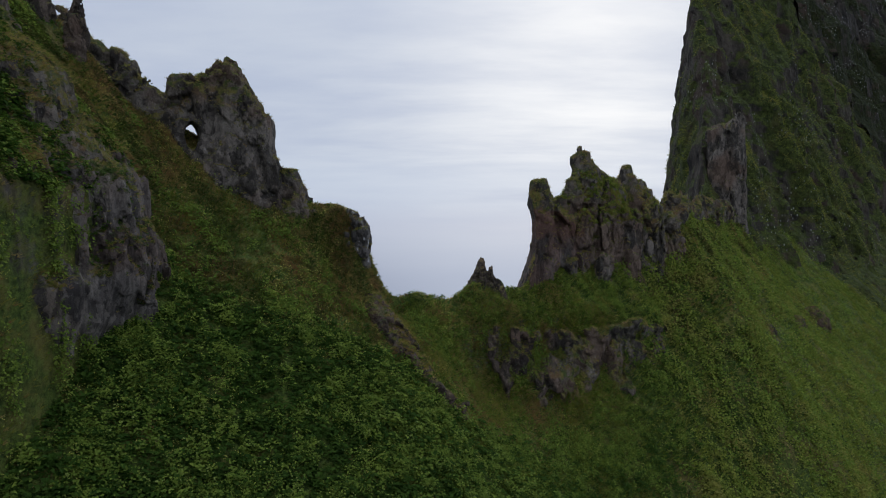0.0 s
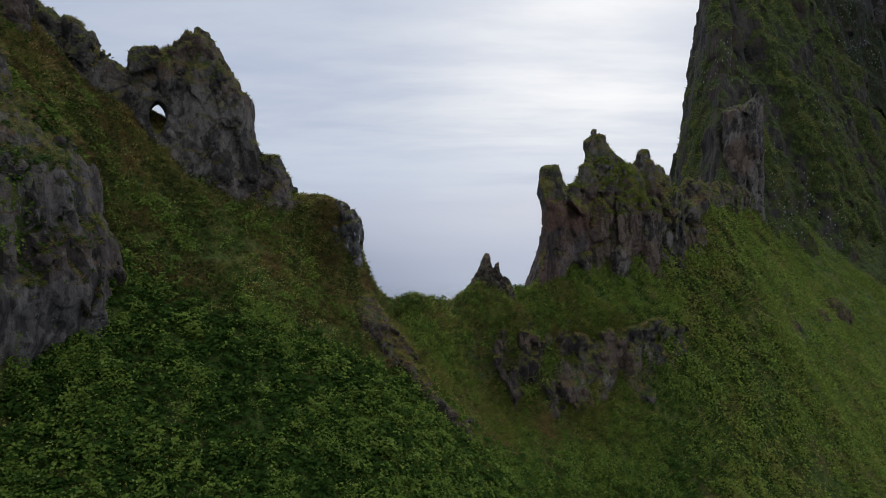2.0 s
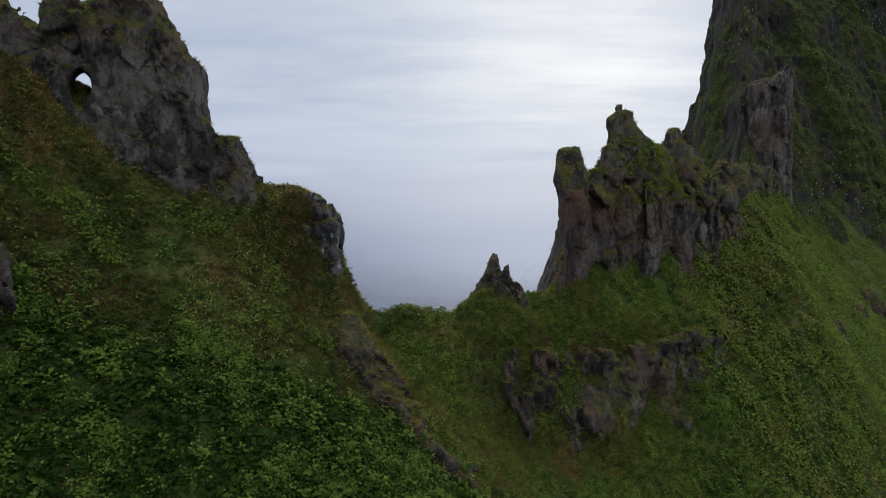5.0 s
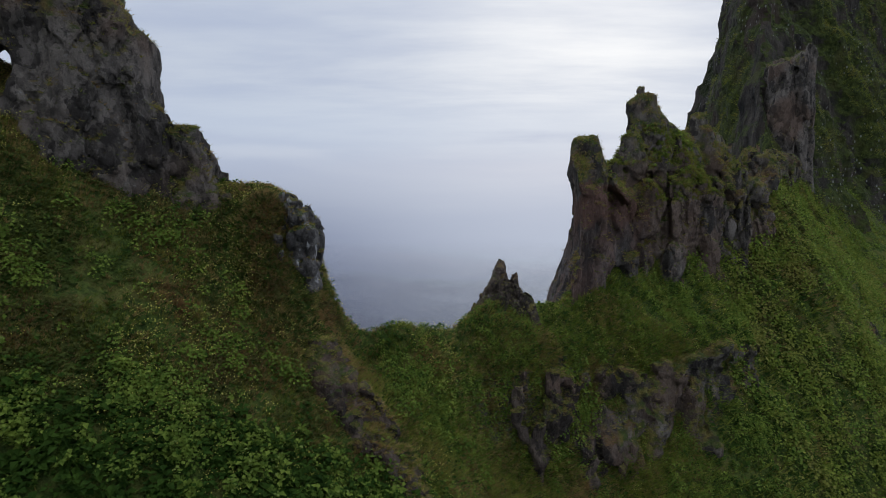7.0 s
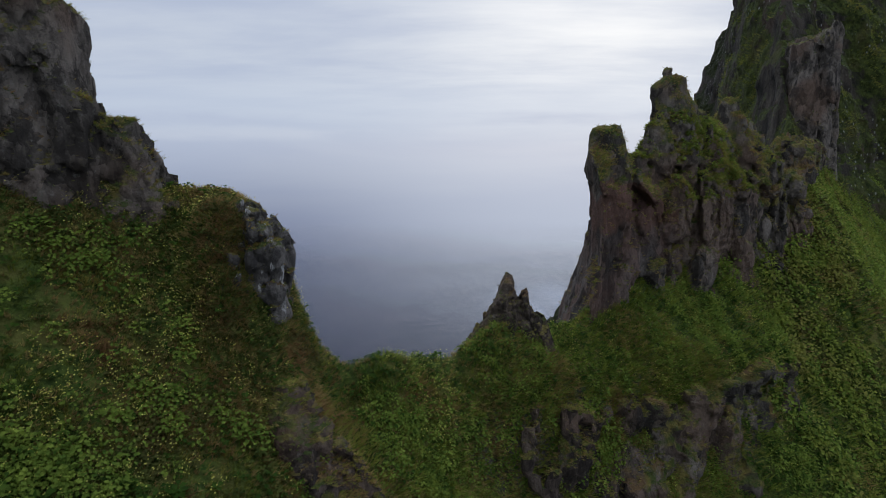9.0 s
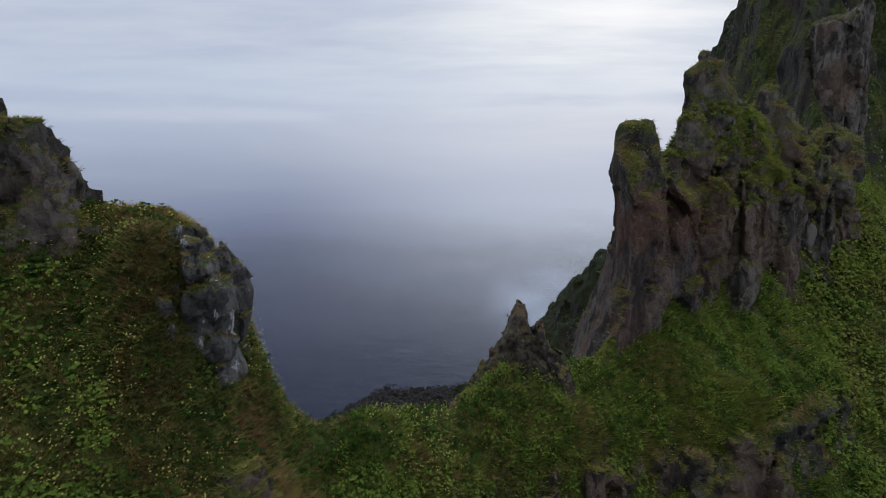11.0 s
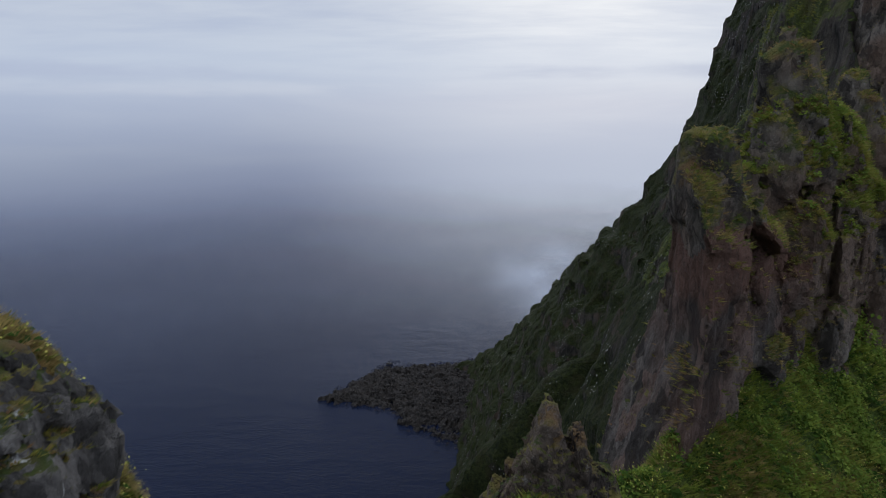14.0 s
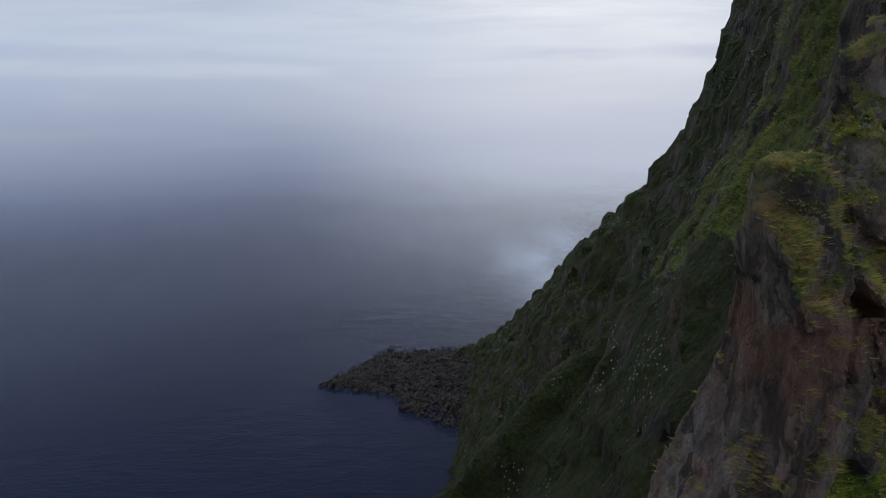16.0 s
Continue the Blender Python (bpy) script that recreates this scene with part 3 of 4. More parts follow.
def massif_height(X, Y):
    s, w = (X - 50) * 0.66 + (Y - 121) * 0.75, (X - 50) * 0.75 - (Y - 121) * 0.66
    fl = fbm(X / 16, Y / 16, X * 0 + 5, 4)
    front = 3 + 0.23 * s - 2.5 * (w + 11 * flutes(X, Y))
    # ledges where the grass holds
    step = front / 11 + 1.2 * fbm(s / 14, w / 30, X * 0 + 15, 3)
    front = front + 4.2 * (sstep(step - np.floor(step), 0.25, 0.95) - (step - np.floor(step)))
    q, z, up = along(WESTEDGE, X, Y)
    q = q + np.where(Y < 240, 5, 9) * fl
    west = z + np.where(q < 0, -up * q, -2.1 * q)
    front = smax(front, -4.5 + 0.12 * s - 1.15 * w + 3 * fl, 2)
    top = np.minimum(np.minimum(front, west), 150 + 20 * fl)
    # coast: spurs and gullies run down on both sides of its crest
    d, z, t = along(COASTRIDGE, X, Y)
    rib = fbm(t / 26, d / 160, X * 0 + 6, 3) + 0.45 * fbm(t / 9, d / 60, X * 0 + 16, 3)
    ridge = z - 1.5 * np.sqrt((np.abs(d) + 8 * fbm(X / 22, Y / 22, X * 0 + 6, 4)) ** 2 + 9) + 4 - 0.5 * np.maximum(np.abs(d) - 60, 0) + 17 * rib * sstep(np.abs(d), 3, 40)
    d, z, t = along(SPUR, X, Y)
    rib = fbm(t / 15, d / 90, X * 0 + 8, 3) + 0.4 * fbm(t / 6, d / 40, X * 0 + 18, 2)
    spur = z - 1.45 * np.sqrt((np.abs(d) + 7 * fbm(X / 14, Y / 14, X * 0 + 8, 4)) ** 2 + 9) + 4 + 9 * rib * sstep(np.abs(d), 2, 25)
    h = smax(top, smax(ridge, spur, 3), 4)
    # beds of lava: rock steps with grass on the treads
    away = sstep(Y, 190, 235)
    bed = h / 17 + 0.9 * fbm(X / 60, Y / 60, X * 0 + 12, 2)
    h = h + away * 9.0 * (sstep(bed - np.floor(bed), 0.15, 0.7) - (bed - np.floor(bed)))
    return h + away * (5.0 * fbm(X / 11, Y / 11, X * 0 + 12, 4) + 3.0 * np.abs(fbm(X / 5, Y / 5, X * 0 + 13, 2)))


def peak_cover(X, Y, Z):
    """Where turf holds on the wall: on the ribs, in long hanging patches."""
    return np.clip(0.42 - 2.2 * flutes(X, Y) + 2.0 * fbm(X / 13, Y / 13, Z / 16, 3), 0, 1)


def coast_cover(X, Y, Z):
    return np.clip(0.5 + 2.4 * fbm(X / 30, Y / 30, Z / 14, 4), 0, 1)


def shore_height(X, Y):
    d, z, hw = along(SHORE, X + 26 * fbm(X / 24, Y / 24, X * 0, 4), Y + 26 * fbm(X / 24, Y / 24, X * 0 + 7, 4))
    h = z * (1.0 - (np.abs(d) / hw) ** 2) + 6 * fbm(X / 14, Y / 14, X * 0, 5) + 5 * fbm(X / 30, Y / 7, X * 0 + 4, 3)
    h = 0.5 * h + 0.5 * (np.floor(h / 2.2) * 2.2 + 2.2 * sstep(h / 2.2 - np.floor(h / 2.2), 0.7, 1.0))
    return SEA + h + 3.2 * fbm(X / 5, Y / 5, X * 0, 4)


def sheet(name, x0, x1, y0, y1, step, height, mat, keep=None, relief=0.0, scale=3.0):
    """A sheet of land; relief pushes it in and out along its normal."""
    xs, ys = np.arange(x0, x1 + step / 2, step), np.arange(y0, y1 + step / 2, step)
    X, Y = np.meshgrid(xs, ys, indexing="ij")
    Z = height(X, Y)
    if relief:
        gx, gy = np.gradient(Z, step)
        n = np.sqrt(1 + gx * gx + gy * gy)
        d = -broken(X, Y, Z, scale, relief, 4, 2.2) - broken(X, Y, Z, scale * 0.4, relief * 0.4, 20, 1.6)
        X, Y, Z = X - gx / n * d, Y - gy / n * d, Z + d / n
    nx, ny = X.shape
    i = np.arange(nx * ny).reshape(nx, ny)
    q = np.stack([i[:-1, :-1], i[1:, :-1], i[1:, 1:], i[:-1, 1:]], -1).reshape(-1, 4)
    v = np.stack([X, Y, Z], -1).reshape(-1, 3)
    if keep is not None:
        q = q[keep(v[q].mean(1))]
    used = np.zeros(len(v), bool)
    used[q.ravel()] = True
    renum = np.cumsum(used) - 1
    v = v[used]
    v[:, 2] += Z0
    SURFACES[name] = (v, renum[q])
    return new(name, mesh_from(name, v, renum[q], mat, not relief))


hill = tagged(sheet("hillside", -60, 112, -30, 150, 0.45, hillside_height, TURF, keep=lambda c: c[:, 2] > -110), "steep green hillside and saddle of turf, herbs and rock", "hillside", kind="structure")


def cliff(name, lo, hi, step, height, mat, cover, grain=1.0, keep=None):
    """A mountain wall as a solid, so that overhung lumps and ledges keep their shape where it is sheer."""
    ax = [np.arange(a, b + step, step).astype(np.float32) for a, b in zip(lo, hi)]
    H = height(*np.meshgrid(ax[0], ax[1], indexing="ij"))
    gx, gy = np.gradient(H, step)
    n = np.minimum(np.sqrt(1 + gx * gx + gy * gy), 6)
    f = (ax[2][None, None] - H[:, :, None]) / n[:, :, None]
    at = np.argwhere(np.abs(f) < 4.0 * grain)
    x, y, z = ax[0][at[:, 0]], ax[1][at[:, 1]], ax[2][at[:, 2]]
    x, y, z = x / grain, y / grain, z / grain
    d = 3.2 * fbm(x / 7, y / 7, z / 6, 4) + 1.1 * fbm(x / 2.4, y / 2.4, z / 1.8, 2) + 0.8 * broken(x, y, z, 3.4, 1.0, 4, 1.7)
    f[at[:, 0], at[:, 1], at[:, 2]] += grain * d
    for a in range(3):
        sl = [slice(None)] * 3
        sl[a] = (0, -1)
        f[tuple(sl)] = np.maximum(f[tuple(sl)], 0.01)
    v, q = whole(*surface_net(f, lo, step))
    if keep is not None:
        used, back = np.unique(q[keep(v[q].mean(1))], return_inverse=True)
        v, q = v[used], back.reshape(-1, 4)
    grown = cover(v[:, 0], v[:, 1], v[:, 2])
    v[:, 2] += Z0
    SURFACES[name] = (v, q)
    me = mesh_from(name, v, q, mat, False)
    me.attributes.new("cover", "FLOAT", "POINT").data.foreach_set("value", np.asarray(grown, np.float32))
    return new(name, me)


peak = tagged(cliff("peak", (44, 100, -46), (170, 240, 125), 0.95, massif_height, PEAK, peak_cover), "towering dark green and grey sea cliff with bird ledges", "mountain", kind="structure")
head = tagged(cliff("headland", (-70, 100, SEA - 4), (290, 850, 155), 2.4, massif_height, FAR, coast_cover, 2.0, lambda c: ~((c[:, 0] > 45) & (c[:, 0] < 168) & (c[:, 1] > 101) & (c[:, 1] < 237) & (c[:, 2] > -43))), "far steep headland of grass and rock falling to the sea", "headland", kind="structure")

shore = tagged(sheet("shore_rocks", -175, 75, 590, 880, 1.3, shore_height, ROCK_DARK, keep=lambda c: c[:, 2] > SEA - 3, relief=3.2, scale=8.0), "low dark wave-worn rock point at the foot of the headland", "rock shore", kind="structure")


def sea():
    r = np.concatenate([[0.0], np.geomspace(200, 4880, 24)])
    a = np.linspace(0, 2 * np.pi, 97)[:-1]
    v = np.stack([np.outer(r, np.cos(a)), np.outer(r, np.sin(a)), np.zeros((len(r), len(a)))], -1).reshape(-1, 3)
    v[:, 2] += SEA + Z0
    n = len(a)
    i = np.arange(len(r) * n).reshape(len(r), n)
    j = np.roll(i, -1, 1)
    q = np.stack([i[:-1], i[1:], j[1:], j[:-1]], -1).reshape(-1, 4)
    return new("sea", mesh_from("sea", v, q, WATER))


tagged(sea(), "dark blue rippled sea that fades to transparent as haze far out", "sea", kind="structure")


def mist():
    """A thin veil of mist that hangs over the water under the headland."""
    m, k = material("mist")
    pos = k.n("ShaderNodeTexCoord").outputs["Object"]
    r = k.n("ShaderNodeVectorMath", {0: k.scaled(pos, (1 / 180, 1 / 270, 0.0))}, operation="LENGTH").outputs["Value"]
    body = k.math("MULTIPLY", k.span(r, 0.85, 0.0), k.span(k.noise(k.scaled(pos, (1.0, 0.7, 1.0)), 0.009, 4.0, 0.5, 0.6), 0.2, 0.8))
    d = k.n("ShaderNodeBsdfDiffuse", {"Color": rgb(0.74, 0.79, 0.88)})
    c = k.n("ShaderNodeBsdfTransparent")
    mix = k.n("ShaderNodeMixShader", {0: k.math("MULTIPLY", body, 0.5), 1: c.outputs[0], 2: d.outputs[0]})
    k.t.links.new(mix.outputs[0], k.n("ShaderNodeOutputMaterial").inputs[0])
    n = 25
    g = np.linspace(-1, 1, n)
    X, Y = np.meshgrid(g * 185, g * 275, indexing="ij")
    v = np.stack([X, Y, 22 * fbm(X / 60, Y / 60, X * 0, 3)], -1).reshape(-1, 3)
    i = np.arange(n * n).reshape(n, n)
    q = np.stack([i[:-1, :-1], i[1:, :-1], i[1:, 1:], i[:-1, 1:]], -1).reshape(-1, 4)
    ob = new("mist_bank", mesh_from("mist_bank", v, q, m))
    ob.matrix_world = pose(175, 990, SEA + Z0 + 62, 13, 0, 0)
    return tagged(ob, "thin white mist drifting low over the sea", "mist", kind="structure")


mist()

# ---- rocks ----
def profile(u, knots):
    return np.interp(u, [p[0] for p in knots], [p[1] for p in knots])


# the broken tower beside the saddle: skyline along its length
TOWER_TOP = ((-1.5, 2.8), (0.0, 3.2), (0.6, 3.9), (1.6, 4.1), (1.9, 5.2), (2.9, 5.4), (3.4, 4.4), (6.2, 3.5), (7.6, 3.6), (8.1, 6.0), (9.4, 6.6), (9.9, 8.8), (10.8, 10.1), (11.4, 8.8), (12.8, 8.6),
             (15.0, 7.5), (17.0, 7.0), (18.8, 5.0), (19.5, 4.6), (19.8, 7.4), (20.7, 8.1), (21.5, 7.4), (22.0, 5.7), (22.6, 6.8), (24.0, 6.6), (25.2, 5.4), (26.3, 4.2), (27.3, 1.5), (29.5, -3), (31, -9))


def tower_field(X, Y, Z):
    u, v = (X - 9) * 0.78 + (Y - 64.5) * 0.625, -(X - 9) * 0.625 + (Y - 64.5) * 0.78
    top0 = profile(u, TOWER_TOP) - np.where(u < 17, np.where(u < 4, 0.15, 0.55), 0.3)
    spine = 1.0 + 0.13 * np.clip(u, 0, 22)
    top = top0 - np.clip((v - spine - 0.2) ** 2 * 0.55, 0, 3.5)
    ledge = 0.8 + 2.0 * fbm(u / 5, v * 0, Z * 0 + 2, 2)
    # sheer below the ledge, leaning back to the spine above it
    face = np.where(Z < ledge, -0.7 + 0.03 * (Z + 6), -0.6 + (Z - ledge) * np.clip((spine - 0.2) / np.maximum(top0 - ledge, 1.0), 0.1, 0.9))
    back = v - (spine + 0.8 + 0.25 * (top0 - Z))
    d = np.maximum(np.maximum((Z - top) * 0.6, (face - v) * 0.9), back * 0.8)
    d = np.maximum(d, (9.35 - 0.3 * np.maximum(-3 - Z, 0) - 0.55 * sstep(Z, 0.0, 3.0) - X) * 0.95)
    # boulders heaped above the wall
    head = sstep(Z + 0.1 * u, 1.2, 2.2)
    lumps = 0.5 - 2.6 * np.abs(fbm(X / 2.1, Y / 2.1, Z / 1.5, 2))
    return d + 0.3 * fbm(X / 2.2, Y / 2.2, Z / 2.2, 3) + head * lumps * (0.2 + 0.5 * sstep(X, 10.5, 13))


def tower_pieces(x, y, z):
    u = (x - 9) * 0.78 + (y - 64.5) * 0.625
    z = z + 0.08 * u + 3.5 * fbm(x / 2.5, y / 2.5, z / 2.5, 3)
    return np.where(z < 1.4, np.where(u < 7.2, "red_wall", np.where(u < 17, "grey_wall", "ribbed_wall")), np.where(u < 7.2, "mossy_head", np.where(u < 19.3, "main_spire", "round_knob")))


tower = tagged(rock("rock_tower", (6, 60, -10), (33, 91, 11.5), 0.17, tower_field, ROCK, 2.0, 1.0, 3, 2.0, lambda x, y, z: np.where(z < 2.5, 1.0, np.where(z < 6, 0.5, 0.32)) * (0.2 + 0.8 * sstep(x, 9.6, 11.6)), tower_pieces, {"red_wall": ROCK_RED, "mossy_head": ROCK_MOSSY, "main_spire": ROCK_MOSSY, "round_knob": ROCK_MOSSY}, 0.6),
               "jagged reddish-grey basalt tower with mossy spires beside the saddle", "rock")

# small pinnacle on the saddle
PINNACLE_TOP = ((-3.2, -9), (-1.9, -6.4), (-1.2, -5.4), (-0.75, -4.5), (-0.4, -3.6), (-0.1, -3.1), (0.25, -3.2), (0.45, -4.2), (0.68, -4.5), (0.75, -3.9), (1.1, -3.9), (1.15, -4.8), (1.6, -5.1), (2.1, -5.4), (2.4, -6.6), (3.6, -9))


def pinnacle_field(X, Y, Z):
    u, v = X - 3.65, Y - 61.3
    top = profile(u + 0.15 * fbm(X * 1.2, Y * 1.2, Z * 1.2, 2), PINNACLE_TOP)
    return np.maximum((Z - top) * 0.6, np.abs(v) - 0.75 - 0.3 * (top - Z))


tagged(rock("rock_pinnacle", (0.2, 58.6, -9.5), (7.2, 64, -2.2), 0.1, pinnacle_field, ROCK_BARE, 0.65, 0.34, 11, 1.3, None, lambda x, y, z: np.where(z < -5.2, "base_block", np.where(x < 4.2, "tall_spire", "side_spire"))), "small jagged brown basalt pinnacle on the grassy saddle", "rock")

# ridge rock with a hole through it: skyline in x
ARCH_TOP = ((-28.6, 16.6), (-27.2, 14.6), (-26.2, 13.5), (-25.9, 13.9), (-24.7, 13.4), (-24.2, 12.6), (-23.2, 11.9), (-22.2, 11.0), (-21.5, 11.9), (-20.5, 12.2), (-19.5, 12.5), (-18.8, 12.4), (-18.2, 13.1), (-17.5, 13.5), (-16.8, 13.0), (-16.2, 11.6), (-15.5, 10.6), (-14.8, 9.4), (-14.3, 8.6), (-14.1, 5.8),
            (-13.2, 5.2), (-12.3, 5.0), (-12.0, 3.4), (-11.2, 2.4), (-9.5, 1.4), (-8.5, 0))


def arch_field(X, Y, Z):
    mid = 52.8 + (X + 19) * 0.27
    x = X + 0.3 * fbm(X / 2, Y / 2, Z / 2, 3)
    top = profile(x, ARCH_TOP)
    v = Y - mid
    top = top - np.clip(v * v * 0.2, 0, 2.5)
    thick = np.where(X < -13.5, 1.3, 0.9)
    d = np.maximum((Z - top) * 0.55, np.maximum(-v - thick - 0.15 * (top - Z), v - thick - 0.2 * (top - Z)) * 0.9)
    d = np.maximum(d, (X + 9.5) * 0.6)
    d = d + 0.5 * fbm(X / 2.5, Y / 2.5, Z / 2.5, 3)
    hole = np.sqrt(((X + 20.05 + 0.43 * (Y - 51.5)) / 0.52) ** 2 + ((Z - 7.2 - 0.136 * (Y - 51.5)) / 1.05) ** 2) - 1 + 0.6 * fbm(X * 1.2, Z * 1.2, Y * 0.2, 2)
    return np.maximum(d, -hole * 0.5)


def arch_calm(x, y, z):
    return np.clip(np.sqrt((x + 20.05 + 0.43 * (y - 51.5)) ** 2 + (z - 7.2 - 0.136 * (y - 51.5)) ** 2) - 0.9, 0.15, 1.0)


def arch_pieces(x, y, z):
    return np.where(x < -21.6, "ridge_block", np.where(x < -14.0, np.where(z + 3 * fbm(x / 2, y / 2, z / 2, 3) > 8.8, "cap_rock", "window_wall"), "stepped_block"))


tagged(rock("rock_arch", (-29.5, 46, -4), (-8.5, 60, 17), 0.17, arch_field, ROCK, 1.6, 0.55, 21, 1.5, arch_calm, arch_pieces, {"cap_rock": ROCK_MOSSY, "ridge_block": ROCK_MOSSY}), "craggy grey-brown ridge rock with a small window hole through it", "rock")


def spire(x, y, z, h, r, lean, seed):
    def field(X, Y, Z):
        t = np.clip((Z - z) / h, 0, 1)
        d = np.sqrt((X - x - lean * (Z - z)) ** 2 + ((Y - y) * 0.8) ** 2) - r * (1 - 0.75 * t ** 1.4)
        return np.maximum(d, (Z - z - h) * 0.6)
    return tagged(rock("rock_spire", (x - 2.5, y - 2.5, z - 2), (x + 2.5, y + 2.5, z + h + 0.8), 0.12, field, ROCK_BARE, 0.8, 0.3, seed), "slender dark basalt spire standing on the grassy ridge", "rock", "ridge spires")


spire(-26.2, 46.3, 13.2, 3.6, 0.8, 0.06, 31)
spire(-28.3, 45.6, 14.0, 5.5, 1.0, -0.05, 36)


# steep overgrown flank of the spur beside the bowl, sheer in its lower middle
def buttress_field(X, Y, Z):
    n = fbm(X / 5, Y / 5, Z / 6, 3)
    face = -19.5 + 0.24 * np.minimum(Y - 36, 2) - 0.17 * np.minimum(Z, 3) - 0.62 * np.maximum(Z - 3, 0) + 2.4 * n
    face = face + 0.9 * np.exp(-((Y - 37.5) / 4) ** 2 - ((Z + 0.8) / 3.5) ** 2) - 1.3 * sstep(-Z, 5, 8.5)
    face = face - 0.9 * (np.abs(((Z + 2.2 * fbm(Y / 6, X * 0, X * 0, 2)) % 6.0) / 6.0 - 0.5) - 0.25) * 2
    d = (X - face) * 0.8
    d = np.maximum(d, (Y - 43.0 + 0.25 * np.abs(Z + 1.0) + 3.0 * n) * 0.6)
    return np.maximum(d, -(X - face + 4.5) * 0.8)


def buttress_calm(x, y, z):
    return 0.35 + 0.85 * sstep(fbm(x / 6, y / 6, z / 6 + 3, 2) + 0.16 * np.exp(-((y - 37.5) / 4) ** 2 - ((z + 1.5) / 4.5) ** 2) * 2, -0.02, 0.16)


tagged(rock("rock_buttress", (-31, 19, -16), (-14.5, 47, 17), 0.23, buttress_field, ROCK, 1.0, 0.75, 41, 4.0, buttress_calm, lambda x, y, z: np.where(z + 5 * fbm(x / 3, y / 3, z / 3, 3) > 3.5, "turf_head", np.where(y + 4 * fbm(x / 3, y / 3, z / 3, 3) > 33, "columned_wall", "ledged_wall")), {"turf_head": ROCK_MOSSY, "ledged_wall": ROCK_MOSSY, "columned_wall": ROCK_PALE}), "grey columnar basalt cliff half overgrown with turf", "rock")


# crag at the end of the broken ridge, above the saddle
def crag_field(X, Y, Z):
    x, y, z = X + 7.15, (Y - 54.2) - 0.25 * (X + 7.15), Z + 1.6
    d = (np.abs(x / 1.0) ** 4 + np.abs(y / 1.6) ** 4 + np.abs((z + 0.5 * x) / 2.3) ** 4) ** 0.25 - 1.0
    return d + 0.25 * fbm(X / 1.2, Y / 1.2, Z / 1.2, 3)


tagged(rock("rock_crag", (-9.8, 51.5, -5.6), (-5.0, 57, 1.8), 0.1, crag_field, ROCK_PERCH, 1.5, 0.65, 51, 1.6, None, lambda x, y, z: np.where(z + fbm(x, y, z, 2) > -1.5, "upper_face", "lower_face")), "pale grey lichened crag jutting from turf above the saddle", "rock")

# dark rib that runs down from the saddle
RIB = ((-5.6, 51.0, -5.6), (-4.2, 50.2, -7.2), (-2.2, 49.2, -9.6), (-0.6, 48.9, -11.8), (0.9, 49.4, -13.4))


def rib_field(X, Y, Z):
    d, z = along(RIB, X, Y)
    d = d + 0.7 * fbm(X / 1.7, Y / 1.7, Z / 1.7, 3)
    return (np.abs(d / 1.2) ** 4 + np.abs((Z - z + 1.25) / 1.4) ** 4) ** 0.25 - 1.0


tagged(rock("rock_rib", (-8, 46, -16.5), (3.5, 53.5, -3.6), 0.12, rib_field, ROCK_BARE, 1.1, 0.4, 12, 1.0, None, lambda x, y, z: np.where(x + fbm(x, y, z, 2) < -2.4, "upper_rib", "lower_rib")), "dark low rock rib running down the green slope", "rock")


# broken band of rock under the saddle
def band_field(X, Y, Z):
    v, = along(SHOULDER, X, Y)
    v = -v
    n = fbm(X / 2.4, Y / 2.4, Z / 2.4, 3)
    top = -8.9 - 0.06 * X + 2.0 * fbm(X / 4, X * 0, X * 0 + 3, 2)
    d = np.maximum(v - 0.45 - 0.13 * (top - Z) + 2.0 * n, (Z - top) * 0.7)
    d = np.maximum(np.maximum(d, (X - 24.5) * 0.5), (4.4 - X) * 0.5 + 2.5 * fbm(X / 2, Y / 2, Z / 2 + 7, 3))
    return np.maximum(d, -v - 1.5)


tagged(rock("rock_band", (1, 51, -18), (26, 72, -6), 0.18, band_field, ROCK_MOSSY, 1.5, 0.6, 9, 1.9, None, lambda x, y, z: np.where(x < 11, "dark_outcrop", "grey_outcrop"), {"dark_outcrop": ROCK_BARE}), "broken band of dark mossy rock under the saddle", "rock")


# rocks that break through the grass of the far slope
for x, y, z, a, b, c, seed in ((45.5, 89.8, -17.2, 2.0, 1.8, 3.4, 5), (34.5, 77.8, -15.3, 1.5, 1.4, 2.2, 6), (58.0, 104.6, -16.8, 1.8, 1.6, 2.2, 7), (71.0, 122.5, -19.0, 3.2, 2.2, 3.6, 8)):
    def outcrop_field(X, Y, Z):
        return (np.sqrt(((X - x) / a) ** 2 + ((Y - y) / b) ** 2 + ((Z - z) / c) ** 2) - 1.0) * min(a, b)
    tagged(rock("rock_outcrop", (x - a - 1, y - b - 1, z - c - 1), (x + a + 1, y + b + 1, z + c + 1), 0.2, outcrop_field, ROCK_MOSSY, 1.2, 0.5, seed, 2.4), "dark rock outcrop breaking through steep grass", "rock", "slope outcrops")

# mossy rocks along the grassy ridge between the tower and the pillar
def ridge_field(X, Y, Z):
    r, z = along(BACKRIDGE, X, Y)
    r = r + 1.5 * fbm(X / 3, Y / 3, Z / 3, 3)
    lift = 5.0 * fbm(X / 6, Y / 6, X * 0 + 5, 2)
    return np.sqrt((r / 1.7) ** 2 + ((Z - z + 0.9 - lift) / 2.6) ** 2) - 1.0


tagged(rock("rock_ridge", (27, 79, -8), (58, 128, 9), 0.35, ridge_field, ROCK_MOSSY, 1.8, 0.8, 61, 1.8), "broken mossy rocks along a grassy ridge", "rock")

